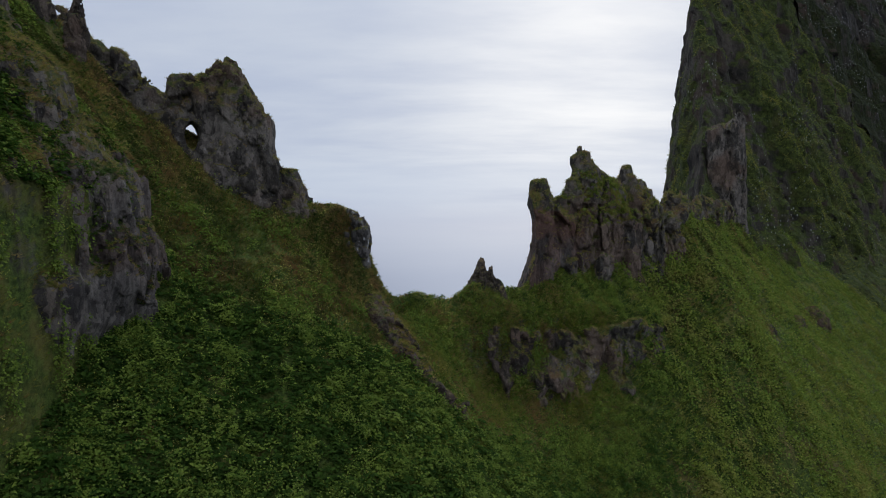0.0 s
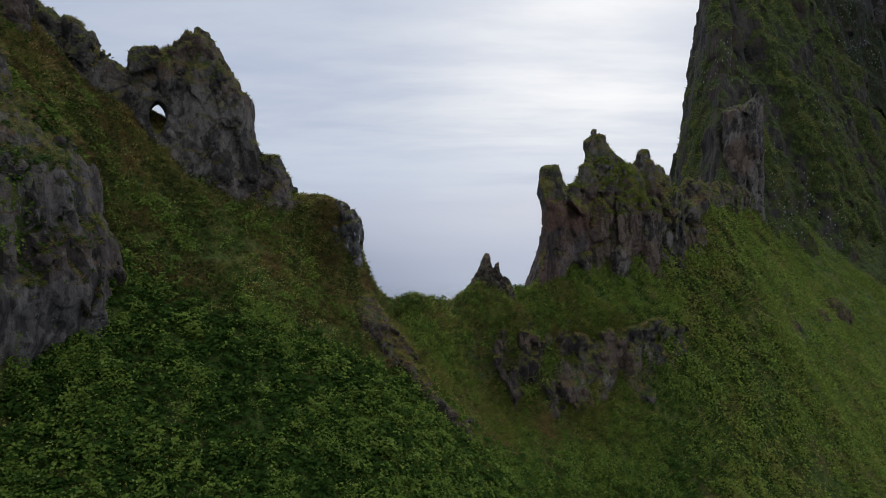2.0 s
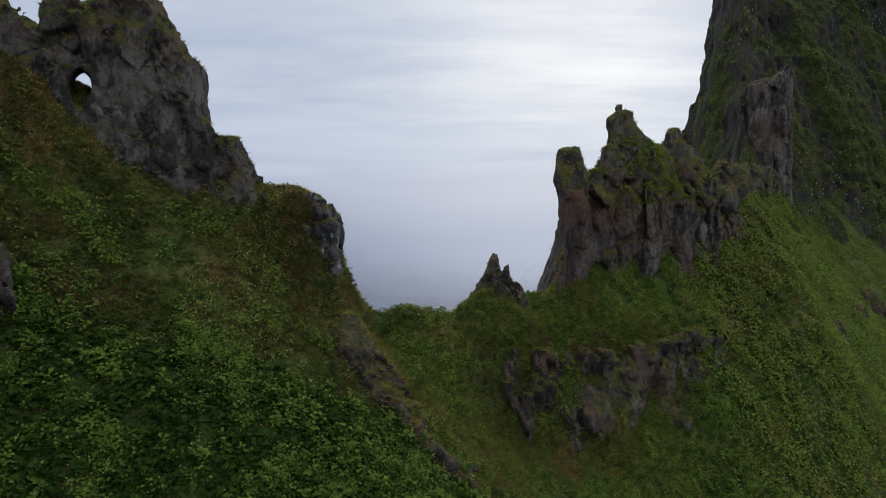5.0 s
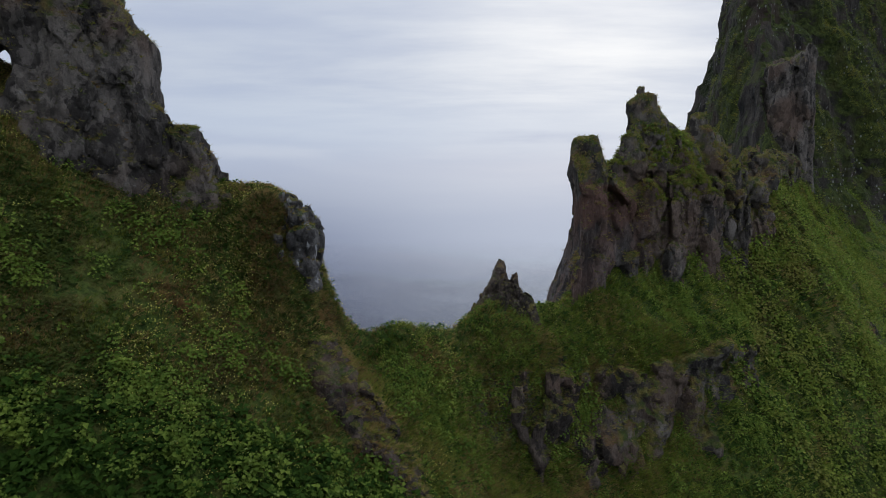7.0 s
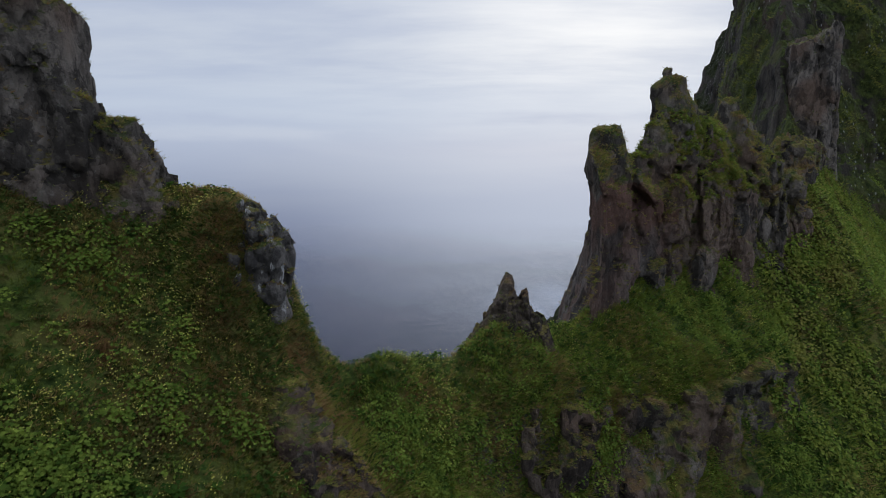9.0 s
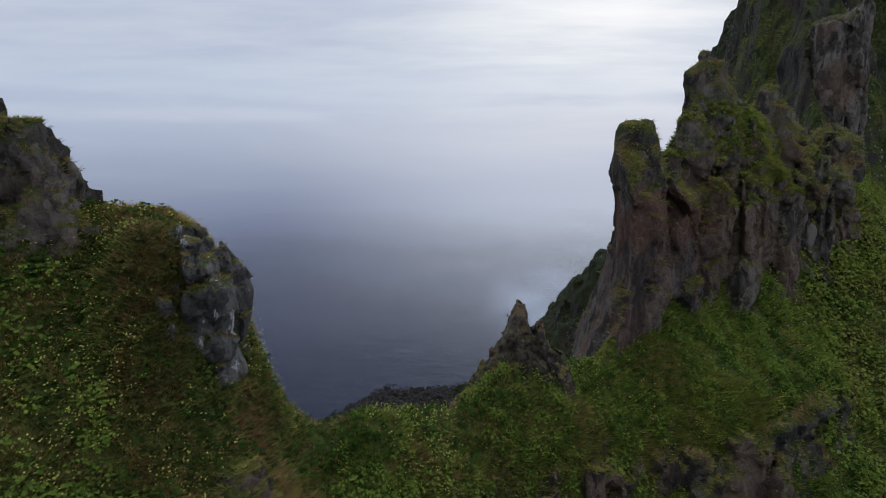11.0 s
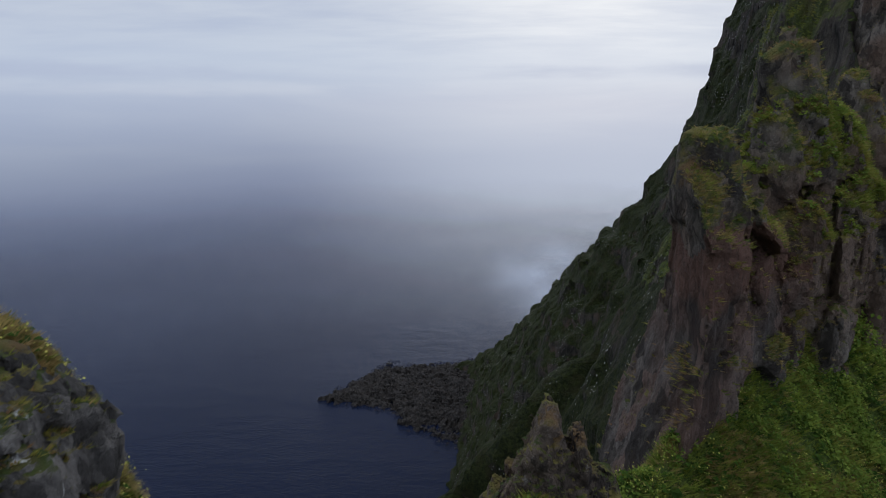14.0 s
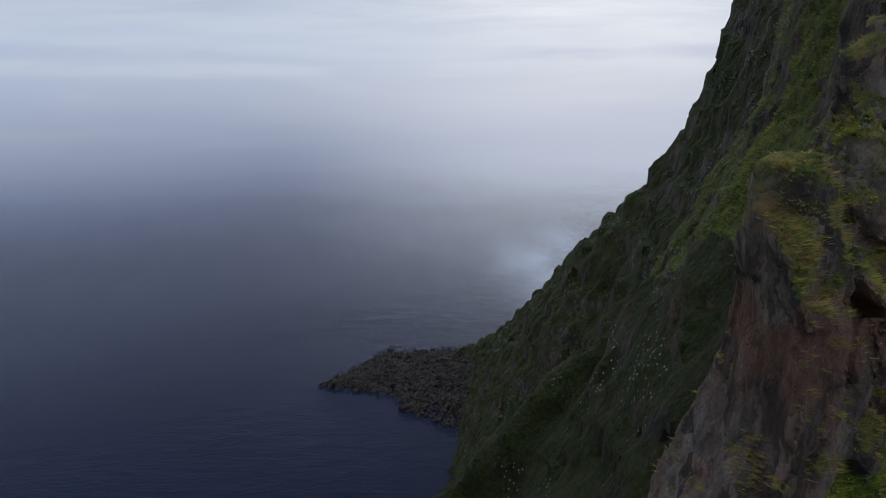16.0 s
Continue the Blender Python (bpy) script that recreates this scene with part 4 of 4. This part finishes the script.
# pale ribbed pillar at the corner of the peak
def pillar_field(X, Y, Z):
    d = np.sqrt(((X - 58.8) / 4.4) ** 2 + ((Y - 135) / 5.2) ** 2) - 1 + 0.01 * (Z - 6)
    return np.maximum(d * 4, (Z - 20 - 0.3 * (X - 58.8) + 7 * fbm(X / 4, Y / 4, Z * 0, 2)) * 0.6) + 1.2 * fbm(X / 3.5, Y / 3.5, Z / 8, 4)


tagged(rock("rock_pillar", (50, 126, -8), (67, 145, 24), 0.35, pillar_field, ROCK, 3.0, 1.0, 14, 4.0, fine=0.4), "grey columnar rock pillar at the foot of the peak", "rock")

# ---- plants ----
rng = np.random.RandomState(11)


def sample(name, n, keep):
    """About n places on a surface that keep() admits (place, normal), with normals."""
    v, q = SURFACES[name]
    t = np.concatenate([q[:, [0, 1, 2]], q[:, [0, 2, 3]]])
    a, b, c = v[t[:, 0]], v[t[:, 1]], v[t[:, 2]]
    cr = np.cross(b - a, c - a)
    area = np.linalg.norm(cr, axis=1)
    nrm = cr / np.maximum(area, 1e-9)[:, None]
    w = area * keep((a + b + c) / 3 - np.array([0, 0, Z0]), nrm)
    pick = rng.choice(len(t), n, p=w / w.sum())
    r1, r2 = np.sqrt(rng.rand(n)), rng.rand(n)
    p = a[pick] * (1 - r1)[:, None] + b[pick] * (r1 * (1 - r2))[:, None] + c[pick] * (r1 * r2)[:, None]
    return p, nrm[pick]


def unit(a):
    return a / np.maximum(np.linalg.norm(a, axis=-1, keepdims=True), 1e-9)


def frames(up):
    side = unit(np.cross(up, rng.normal(size=up.shape)))
    return side, np.cross(up, side)


def leaves(name, p, nrm, each, size, lift, label, mat, category="plants", narrow=0.42):
    """Rosettes of folded leaves."""
    n = len(p)
    up = unit(nrm * 0.6 + np.array([0, 0, 0.7]))
    s, f = frames(up)
    size = size * (0.6 + 0.8 * rng.rand(n)) if np.ndim(size) == 0 else size
    rise = lift * (0.5 + rng.rand(n))
    verts = []
    for j in range(each):
        az = 2 * np.pi * (j + rng.rand(n) * 0.9) / each
        el = 0.15 + 0.9 * rng.rand(n)
        out = s * np.cos(az)[:, None] + f * np.sin(az)[:, None]
        way = out * np.cos(el)[:, None] + up * np.sin(el)[:, None]
        cross = unit(np.cross(way, up))
        length = (size * (0.7 + 0.6 * rng.rand(n)))[:, None]
        root = p + up * (rise * rng.rand(n))[:, None] + out * length * 0.15
        mid = root + way * length * 0.55
        tip = root + way * length + (out * 0.15 - up * 0.3) * length
        verts += [root, mid + cross * length * narrow + up * length * 0.06, tip, mid - cross * length * narrow + up * length * 0.06]
    verts = np.stack(verts, 1).reshape(-1, 3)
    q = np.arange(len(verts)).reshape(-1, 4)
    return tagged(new(name, mesh_from(name, verts, q, mat, False)), label, category, kind="stuff")


def domes(name, p, nrm, each, radius, size, label, mat, category="plants"):
    """Rounded clumps: leaves set over a low dome."""
    n = len(p)
    up = unit(nrm * 0.6 + np.array([0, 0, 0.6]))
    s, f = frames(up)
    rad = (radius * (0.5 + 0.8 * rng.rand(n)))[:, None]
    verts = []
    for j in range(each):
        az, r = 2.4 * j + rng.rand(n), math.sqrt((j + 0.5) / each)
        out = s * np.cos(az)[:, None] + f * np.sin(az)[:, None]
        root = p + rad * (out * r + up * (1.2 * math.sqrt(1 - 0.9 * r * r)))
        way = unit(out * (0.5 + 0.7 * r) + up * (0.9 - 0.9 * r) + 0.5 * rng.normal(size=(n, 3)))
        cross = unit(np.cross(way, up + 0.4 * rng.normal(size=(n, 3))))
        length = (size * (0.7 + 0.7 * rng.rand(n)))[:, None]
        mid = root + way * length * 0.5
        tip = root + way * length - up * length * 0.25
        verts += [root, mid + cross * length * 0.42, tip, mid - cross * length * 0.42]
    verts = np.stack(verts, 1).reshape(-1, 3)
    q = np.arange(len(verts)).reshape(-1, 4)
    return tagged(new(name, mesh_from(name, verts, q, mat, False)), label, category, kind="stuff")


def blades(name, p, nrm, each, size, droop, label, mat, category="grass", width=0.06):
    """Tufts of blades that bend down the slope."""
    n = len(p)
    up = unit(nrm * 0.5 + np.array([0, 0, 0.8]))
    down = unit(nrm * np.array([1, 1, 0.0]) + 1e-6)
    s, f = frames(up)
    verts = []
    for j in range(each):
        az = rng.rand(n) * 2 * np.pi
        out = s * np.cos(az)[:, None] + f * np.sin(az)[:, None]
        length = (size * (0.5 + rng.rand(n)))[:, None]
        root = p + out * length * 0.25 * rng.rand(n)[:, None]
        way = unit(up + out * 0.7 * rng.rand(n)[:, None])
        cross = unit(np.cross(way, out + 0.3 * up)) * length * width
        mid = root + way * length * 0.6
        tip = mid + way * length * 0.3 + (down * droop - np.array([0, 0, droop * 0.7])) * length
        verts += [root - cross, root + cross, tip]
    verts = np.stack(verts, 1).reshape(-1, 3)
    q = np.arange(len(verts)).reshape(-1, 3)
    return tagged(new(name, mesh_from(name, verts, q, mat, False)), label, category, kind="stuff")


def heads(name, p, nrm, size, height, sides, count, label, mat, category="flowers", spread=0.16):
    """Flat flower heads on the height of the herbs, in small groups."""
    n = len(p)
    up = unit(nrm * 0.5 + np.array([0, 0, 0.9]))
    s, f = frames(up)
    verts = []
    for j in range(count):
        c = p + up * (height * (0.6 + 0.8 * rng.rand(n)))[:, None] + (s * rng.normal(size=(n, 1)) + f * rng.normal(size=(n, 1))) * spread
        r = (size * (0.5 + 0.7 * rng.rand(n)))[:, None]
        tilt = unit(up + 0.5 * rng.normal(size=(n, 3)))
        a = unit(np.cross(tilt, s + 0.01))
        b = np.cross(tilt, a)
        verts += [c + r * (a * math.cos(2 * math.pi * i / sides) + b * math.sin(2 * math.pi * i / sides)) - tilt * r * (0.25 if i % 2 else 0.0) for i in range(sides)]
    verts = np.stack(verts, 1).reshape(-1, 3)
    q = np.arange(len(verts)).reshape(-1, sides)
    return tagged(new(name, mesh_from(name, verts, q, mat, False)), label, category, kind="stuff")


def patch(c, scale, seed):
    return fbm(c[:, 0] / scale, c[:, 1] / scale, c[:, 2] * 0 + seed, 3)


def seen_slope(c):
    q, = along(CREST, c[:, 0], c[:, 1])
    return (q < 2.0) & (c[:, 2] > -42) & (c[:, 1] > 24) & (c[:, 0] > -28) & (c[:, 0] < 105)


def below_crest(c):
    q, = along(CREST, c[:, 0], c[:, 1])
    return sstep(-q, 0.8, 3.0)


def nearness(c):
    return 1.0 / (1.0 + (np.maximum(c[:, 0] - 22, 0) / 12) ** 2 + (np.maximum(-16 - c[:, 2], 0) / 10) ** 2)


def bowl(c):
    """The hollow between the buttress and the rib, and the slope under the band, deep in herbs."""
    x, y = c[:, 0], c[:, 1] + 5 * patch(c, 5.0, 41)
    v, = along(SHOULDER, x, y)
    left = sstep(46.6 + 0.28 * (x + 8) - y, -0.6, 1.2) * (1 - sstep(x, -3.2, -1.6))
    return np.clip(left + np.where(x > -3.2, sstep(v, -4.0, -6.5) * (1 - sstep(x, 18, 26)), 0), 0, 1)


def dryness(c):
    """Dry turf on the crests and round the rocks."""
    q, = along(CREST, c[:, 0], c[:, 1])
    v, = along(SHOULDER, c[:, 0], c[:, 1])
    r, = along([p[:2] for p in RIB], c[:, 0], c[:, 1])
    d = 0.5 * np.exp(-((q + 1) / 3.0) ** 2) * (c[:, 0] < -3) + 0.6 * np.exp(-((v + 2.5) / 2.5) ** 2) * (c[:, 0] > 1) * (c[:, 0] < 24) + 0.7 * np.exp(-(r / 1.6) ** 2)
    d = d + 0.6 * np.exp(-((q + 4) / 5.0) ** 2) * (c[:, 0] > -5) * (c[:, 0] < 14) + 0.22 * sstep(c[:, 1], 43, 50) * (c[:, 0] < -6) + 0.5 * (c[:, 0] < -15) * (c[:, 1] < 44) + 2.2 * patch(c, 4.0, 3) + 1.2 * patch(c, 1.6, 8)
    return np.clip(d * (1 - 0.92 * bowl(c)), 0, 1)


p, m = sample("hillside", 22000, lambda c, n: seen_slope(c) * nearness(c) * np.clip(1.2 - dryness(c), 0.05, 1) * (0.25 + np.clip(0.5 + 3 * patch(c, 5, 1), 0, 1)) * (n[:, 2] > 0.2))
leaves("herb_carpet", p, m, 4, 0.18, 0.2, "dense dark green herbs and angelica leaves covering the slope", LEAF)
p, m = sample("hillside", 12000, lambda c, n: seen_slope(c) * below_crest(c) * (nearness(c) + 0.22) * np.clip(1.0 - dryness(c), 0.02, 1) * np.where(c[:, 0] < 0, 1.3, 1.0) * np.clip(0.45 + 3 * patch(c, 2.5, 4), 0.05, 1) * np.clip(0.3 + 6 * patch(c, 1.3, 24), 0.03, 1))
far_off = p[:, 0] > 24
domes("leafy_herbs", p[~far_off], m[~far_off], 20, 0.38, 0.14, "rounded clumps of bright green leafy herbs on the slope", TOPLEAF)
domes("slope_herbs", p[far_off], m[far_off], 13, 0.62, 0.23, "rounded yellow-green herb clumps on the far steep slope", SLOPE)
p, m = sample("hillside", 11000, lambda c, n: seen_slope(c) * bowl(c) * (n[:, 2] > 0.1) * np.where(c[:, 0] > 2, 0.5, 1.0))
leaves("bowl_herbs", p, m, 7, 0.27, 0.38, "deep dark green herbs filling the hollow of the slope", LEAF, narrow=0.36)
p, m = sample("hillside", 4300, lambda c, n: seen_slope(c) * bowl(c) * (n[:, 2] > 0.1) * np.clip(0.15 + 6 * patch(c, 0.9, 44), 0.02, 1) * np.clip(0.5 + 3 * patch(c, 4.0, 45), 0.1, 1) * np.where(c[:, 0] > 2, 0.5, 1.0))
leaves("angelica", p, m, 9, 0.2, 0.6, "light green angelica tops standing over darker herbs", TOPLEAF, narrow=0.36)
tall = rng.rand(len(p)) < 0.14
heads("angelica_umbel", p[tall], m[tall], 0.06, 0.6, 6, 5, "pale yellow-green angelica flower heads", UMBEL, spread=0.12)
p, m = sample("hillside", 5000, lambda c, n: seen_slope(c) * sstep(c[:, 0], 18, 26) * np.clip(0.3 + 4 * patch(c, 2.2, 51), 0.0, 1))
domes("slope_clumps", p, m, 11, 0.6, 0.26, "green herb clumps on the far steep slope", TOPLEAF)
p, m = sample("hillside", 24000, lambda c, n: seen_slope(c) * sstep(c[:, 0], 12, 24) * (n[:, 2] > 0.2) * np.clip(0.6 + 2.5 * patch(c, 4, 12), 0.05, 1))
blades("slope_grass", p, m, 5, 0.6, 0.3, "long yellow-green grass on the far steep slope", SLOPE, width=0.07)
p, m = sample("hillside", 30000, lambda c, n: seen_slope(c) * nearness(c) * (0.3 + dryness(c)) * np.where(c[:, 0] > 16, 1.6, 1.0))
blades("green_grass", p, m, 5, 0.25, 0.3, "long green grass bending down the steep slope", GRASS)
p, m = sample("hillside", 24000, lambda c, n: seen_slope(c) * nearness(c) * dryness(c) ** 2)
blades("dry_grass", p, m, 6, 0.21, 0.4, "brown and straw-coloured grass tufts on ledges and crest", DRY)
p, m = sample("hillside", 7000, lambda c, n: seen_slope(c) * nearness(c) * dryness(c) * (c[:, 0] < 12) * np.clip(0.2 + 4 * patch(c, 1.4, 31), 0.0, 1))
blades("withered_grass", p, m, 14, 0.27, 0.35, "brown and straw-coloured withered grass tussocks", DRY, width=0.05)


def upper_slope(c):
    """The mottled slope under the broken ridge."""
    q, = along(CREST, c[:, 0], c[:, 1])
    return (1 - bowl(c)) * (c[:, 0] < -5) * (c[:, 0] > -26) * (c[:, 1] > 38) * (q < 1)


p, m = sample("hillside", 10000, lambda c, n: upper_slope(c) * np.clip(0.5 + 5 * patch(c, 1.8, 61), 0.03, 1))
leaves("upper_herbs", p, m, 5, 0.13, 0.16, "low olive-green herbs on the mottled upper slope", UPPER)
p, m = sample("hillside", 7000, lambda c, n: upper_slope(c) * np.clip(0.4 + 5 * patch(c, 1.5, 62), 0.0, 1))
blades("upper_dry_grass", p, m, 9, 0.2, 0.35, "brown and straw-coloured grass tussocks on the upper slope", DRY, width=0.07)
p, m = sample("hillside", 9000, lambda c, n: upper_slope(c) * np.clip(0.4 + 5 * patch(c, 1.5, 63), 0.0, 1))
blades("upper_grass", p, m, 7, 0.2, 0.3, "green grass tussocks on the upper slope", GRASS, width=0.07)
p, m = sample("hillside", 1300, lambda c, n: upper_slope(c) * np.clip(0.1 + 5 * patch(c, 2.4, 64), 0.0, 1))
heads("yellow_flower", p, m, 0.032, 0.26, 4, 4, "small yellow flowers scattered through grass", YELLOW)


def spur_flank(c):
    """The steep flank beside the bowl, round and over the buttress."""
    return (c[:, 0] < -15) * (c[:, 0] > -34) * (c[:, 1] > 18) * (c[:, 1] < 44) * (c[:, 2] > -18) * (1 - bowl(c))


p, m = sample("hillside", 9000, lambda c, n: spur_flank(c) * np.clip(0.4 + 5 * patch(c, 1.8, 71), 0.03, 1))
blades("flank_dry_grass", p, m, 8, 0.24, 0.35, "brown and straw-coloured grass on the steep flank", DRY, width=0.07)
p, m = sample("hillside", 9000, lambda c, n: spur_flank(c) * np.clip(0.4 + 5 * patch(c, 1.8, 72), 0.03, 1))
leaves("flank_herbs", p, m, 5, 0.15, 0.2, "low olive-green herbs on the steep flank", UPPER)


def back_ridge(c):
    r, z = along(BACKRIDGE, c[:, 0], c[:, 1])
    return np.exp(-(r / 7) ** 2) * (c[:, 0] > 26) * (c[:, 0] < 62)


p, m = sample("hillside", 7000, lambda c, n: back_ridge(c) * np.clip(0.4 + 4 * patch(c, 3.0, 81), 0.05, 1))
leaves("ridge_herbs", p, m, 5, 0.34, 0.3, "olive-green herbs on the ridge behind the tower", UPPER)
p, m = sample("hillside", 6000, lambda c, n: back_ridge(c) * np.clip(0.3 + 4 * patch(c, 2.5, 82), 0.0, 1))
blades("ridge_dry_grass", p, m, 6, 0.4, 0.4, "brown grass on the ridge behind the tower", DRY, width=0.08)


def saddle(c):
    q, = along(CREST, c[:, 0], c[:, 1])
    return np.exp(-((q + 8) / 8.5) ** 2) * sstep(c[:, 0], -6, -2) * (1 - sstep(c[:, 0], 14, 22)) * (q < 1)


p, m = sample("hillside", 26000, lambda c, n: saddle(c) * np.clip(0.5 + 3 * patch(c, 2.0, 14), 0.05, 1))
blades("saddle_grass", p, m, 5, 0.36, 0.3, "yellow-green grass over the saddle", SLOPE, width=0.055)
p, m = sample("hillside", 4400, lambda c, n: saddle(c) * np.clip(0.2 + 4 * patch(c, 1.6, 15), 0.0, 1))
domes("saddle_herbs", p, m, 13, 0.24, 0.105, "low bright green herb clumps on the saddle", TOPLEAF)
p, m = sample("hillside", 6500, lambda c, n: seen_slope(c) * nearness(c) * np.clip(5 * patch(c, 2.2, 9) - 0.15, 0, 1))
heads("yellow_flower", p, m, 0.03, 0.3, 4, 5, "small yellow flowers scattered through grass", YELLOW)
for name, n, lo in (("rock_tower", 20000, 0.2), ("rock_arch", 7000, 0.4), ("rock_buttress", 24000, 0.25), ("rock_band", 7000, 0.25), ("rock_ridge", 5000, 0.2), ("rock_crag", 300, 0.7), ("rock_rib", 3200, 0.45)):
    p, m = sample(name, n, lambda c, nn: np.clip((nn[:, 2] - lo) * 3, 0, 1) * (0.45 + 0.55 * sstep(-c[:, 2], -11, -2)) * np.clip(0.35 + 4 * patch(c, 2.0, 2), 0.03, 1))
    half = len(p) // 2
    blades("ledge_grass", p[:half], m[:half], 6, 0.19, 0.5, "green and straw-coloured grass growing on rock ledges", GRASS)
    blades("dry_ledge_grass", p[half:], m[half:], 6, 0.18, 0.55, "dry brown grass growing on rock ledges", DRY)
p, m = sample("rock_buttress", 5000, lambda c, nn: np.clip((nn[:, 2] - 0.25) * 3, 0, 1) * np.clip(0.3 + 4 * patch(c, 3.0, 5), 0.03, 1))
leaves("ledge_herbs", p, m, 5, 0.11, 0.14, "green herbs growing on cliff ledges", LEAF)
p, m = sample("rock_tower", 7000, lambda c, nn: np.clip((nn[:, 2] - 0.12) * 3, 0, 1) * (c[:, 2] < 6) * (c[:, 2] > 0.3) * (c[:, 0] > 11) * np.clip(0.3 + 4 * patch(c, 2.4, 5), 0.0, 1))
leaves("tower_herbs", p[:1500], m[:1500], 5, 0.12, 0.14, "light green herbs growing on the tower's ledges", TOPLEAF)
blades("tower_grass", p[2500:], m[2500:], 9, 0.24, 0.45, "yellow-green grass hanging from the tower's ledges", GRASS, width=0.07)
p, m = sample("peak", 26000, lambda c, n: np.clip((n[:, 2] - 0.05) * 3, 0, 1) * (c[:, 2] > -35) * (c[:, 2] < 70) * peak_cover(c[:, 0], c[:, 1], c[:, 2]) ** 2)
blades("cliff_grass", p, m, 4, 0.55, 0.5, "grass hanging on the ledges of the great cliff", GRASS)
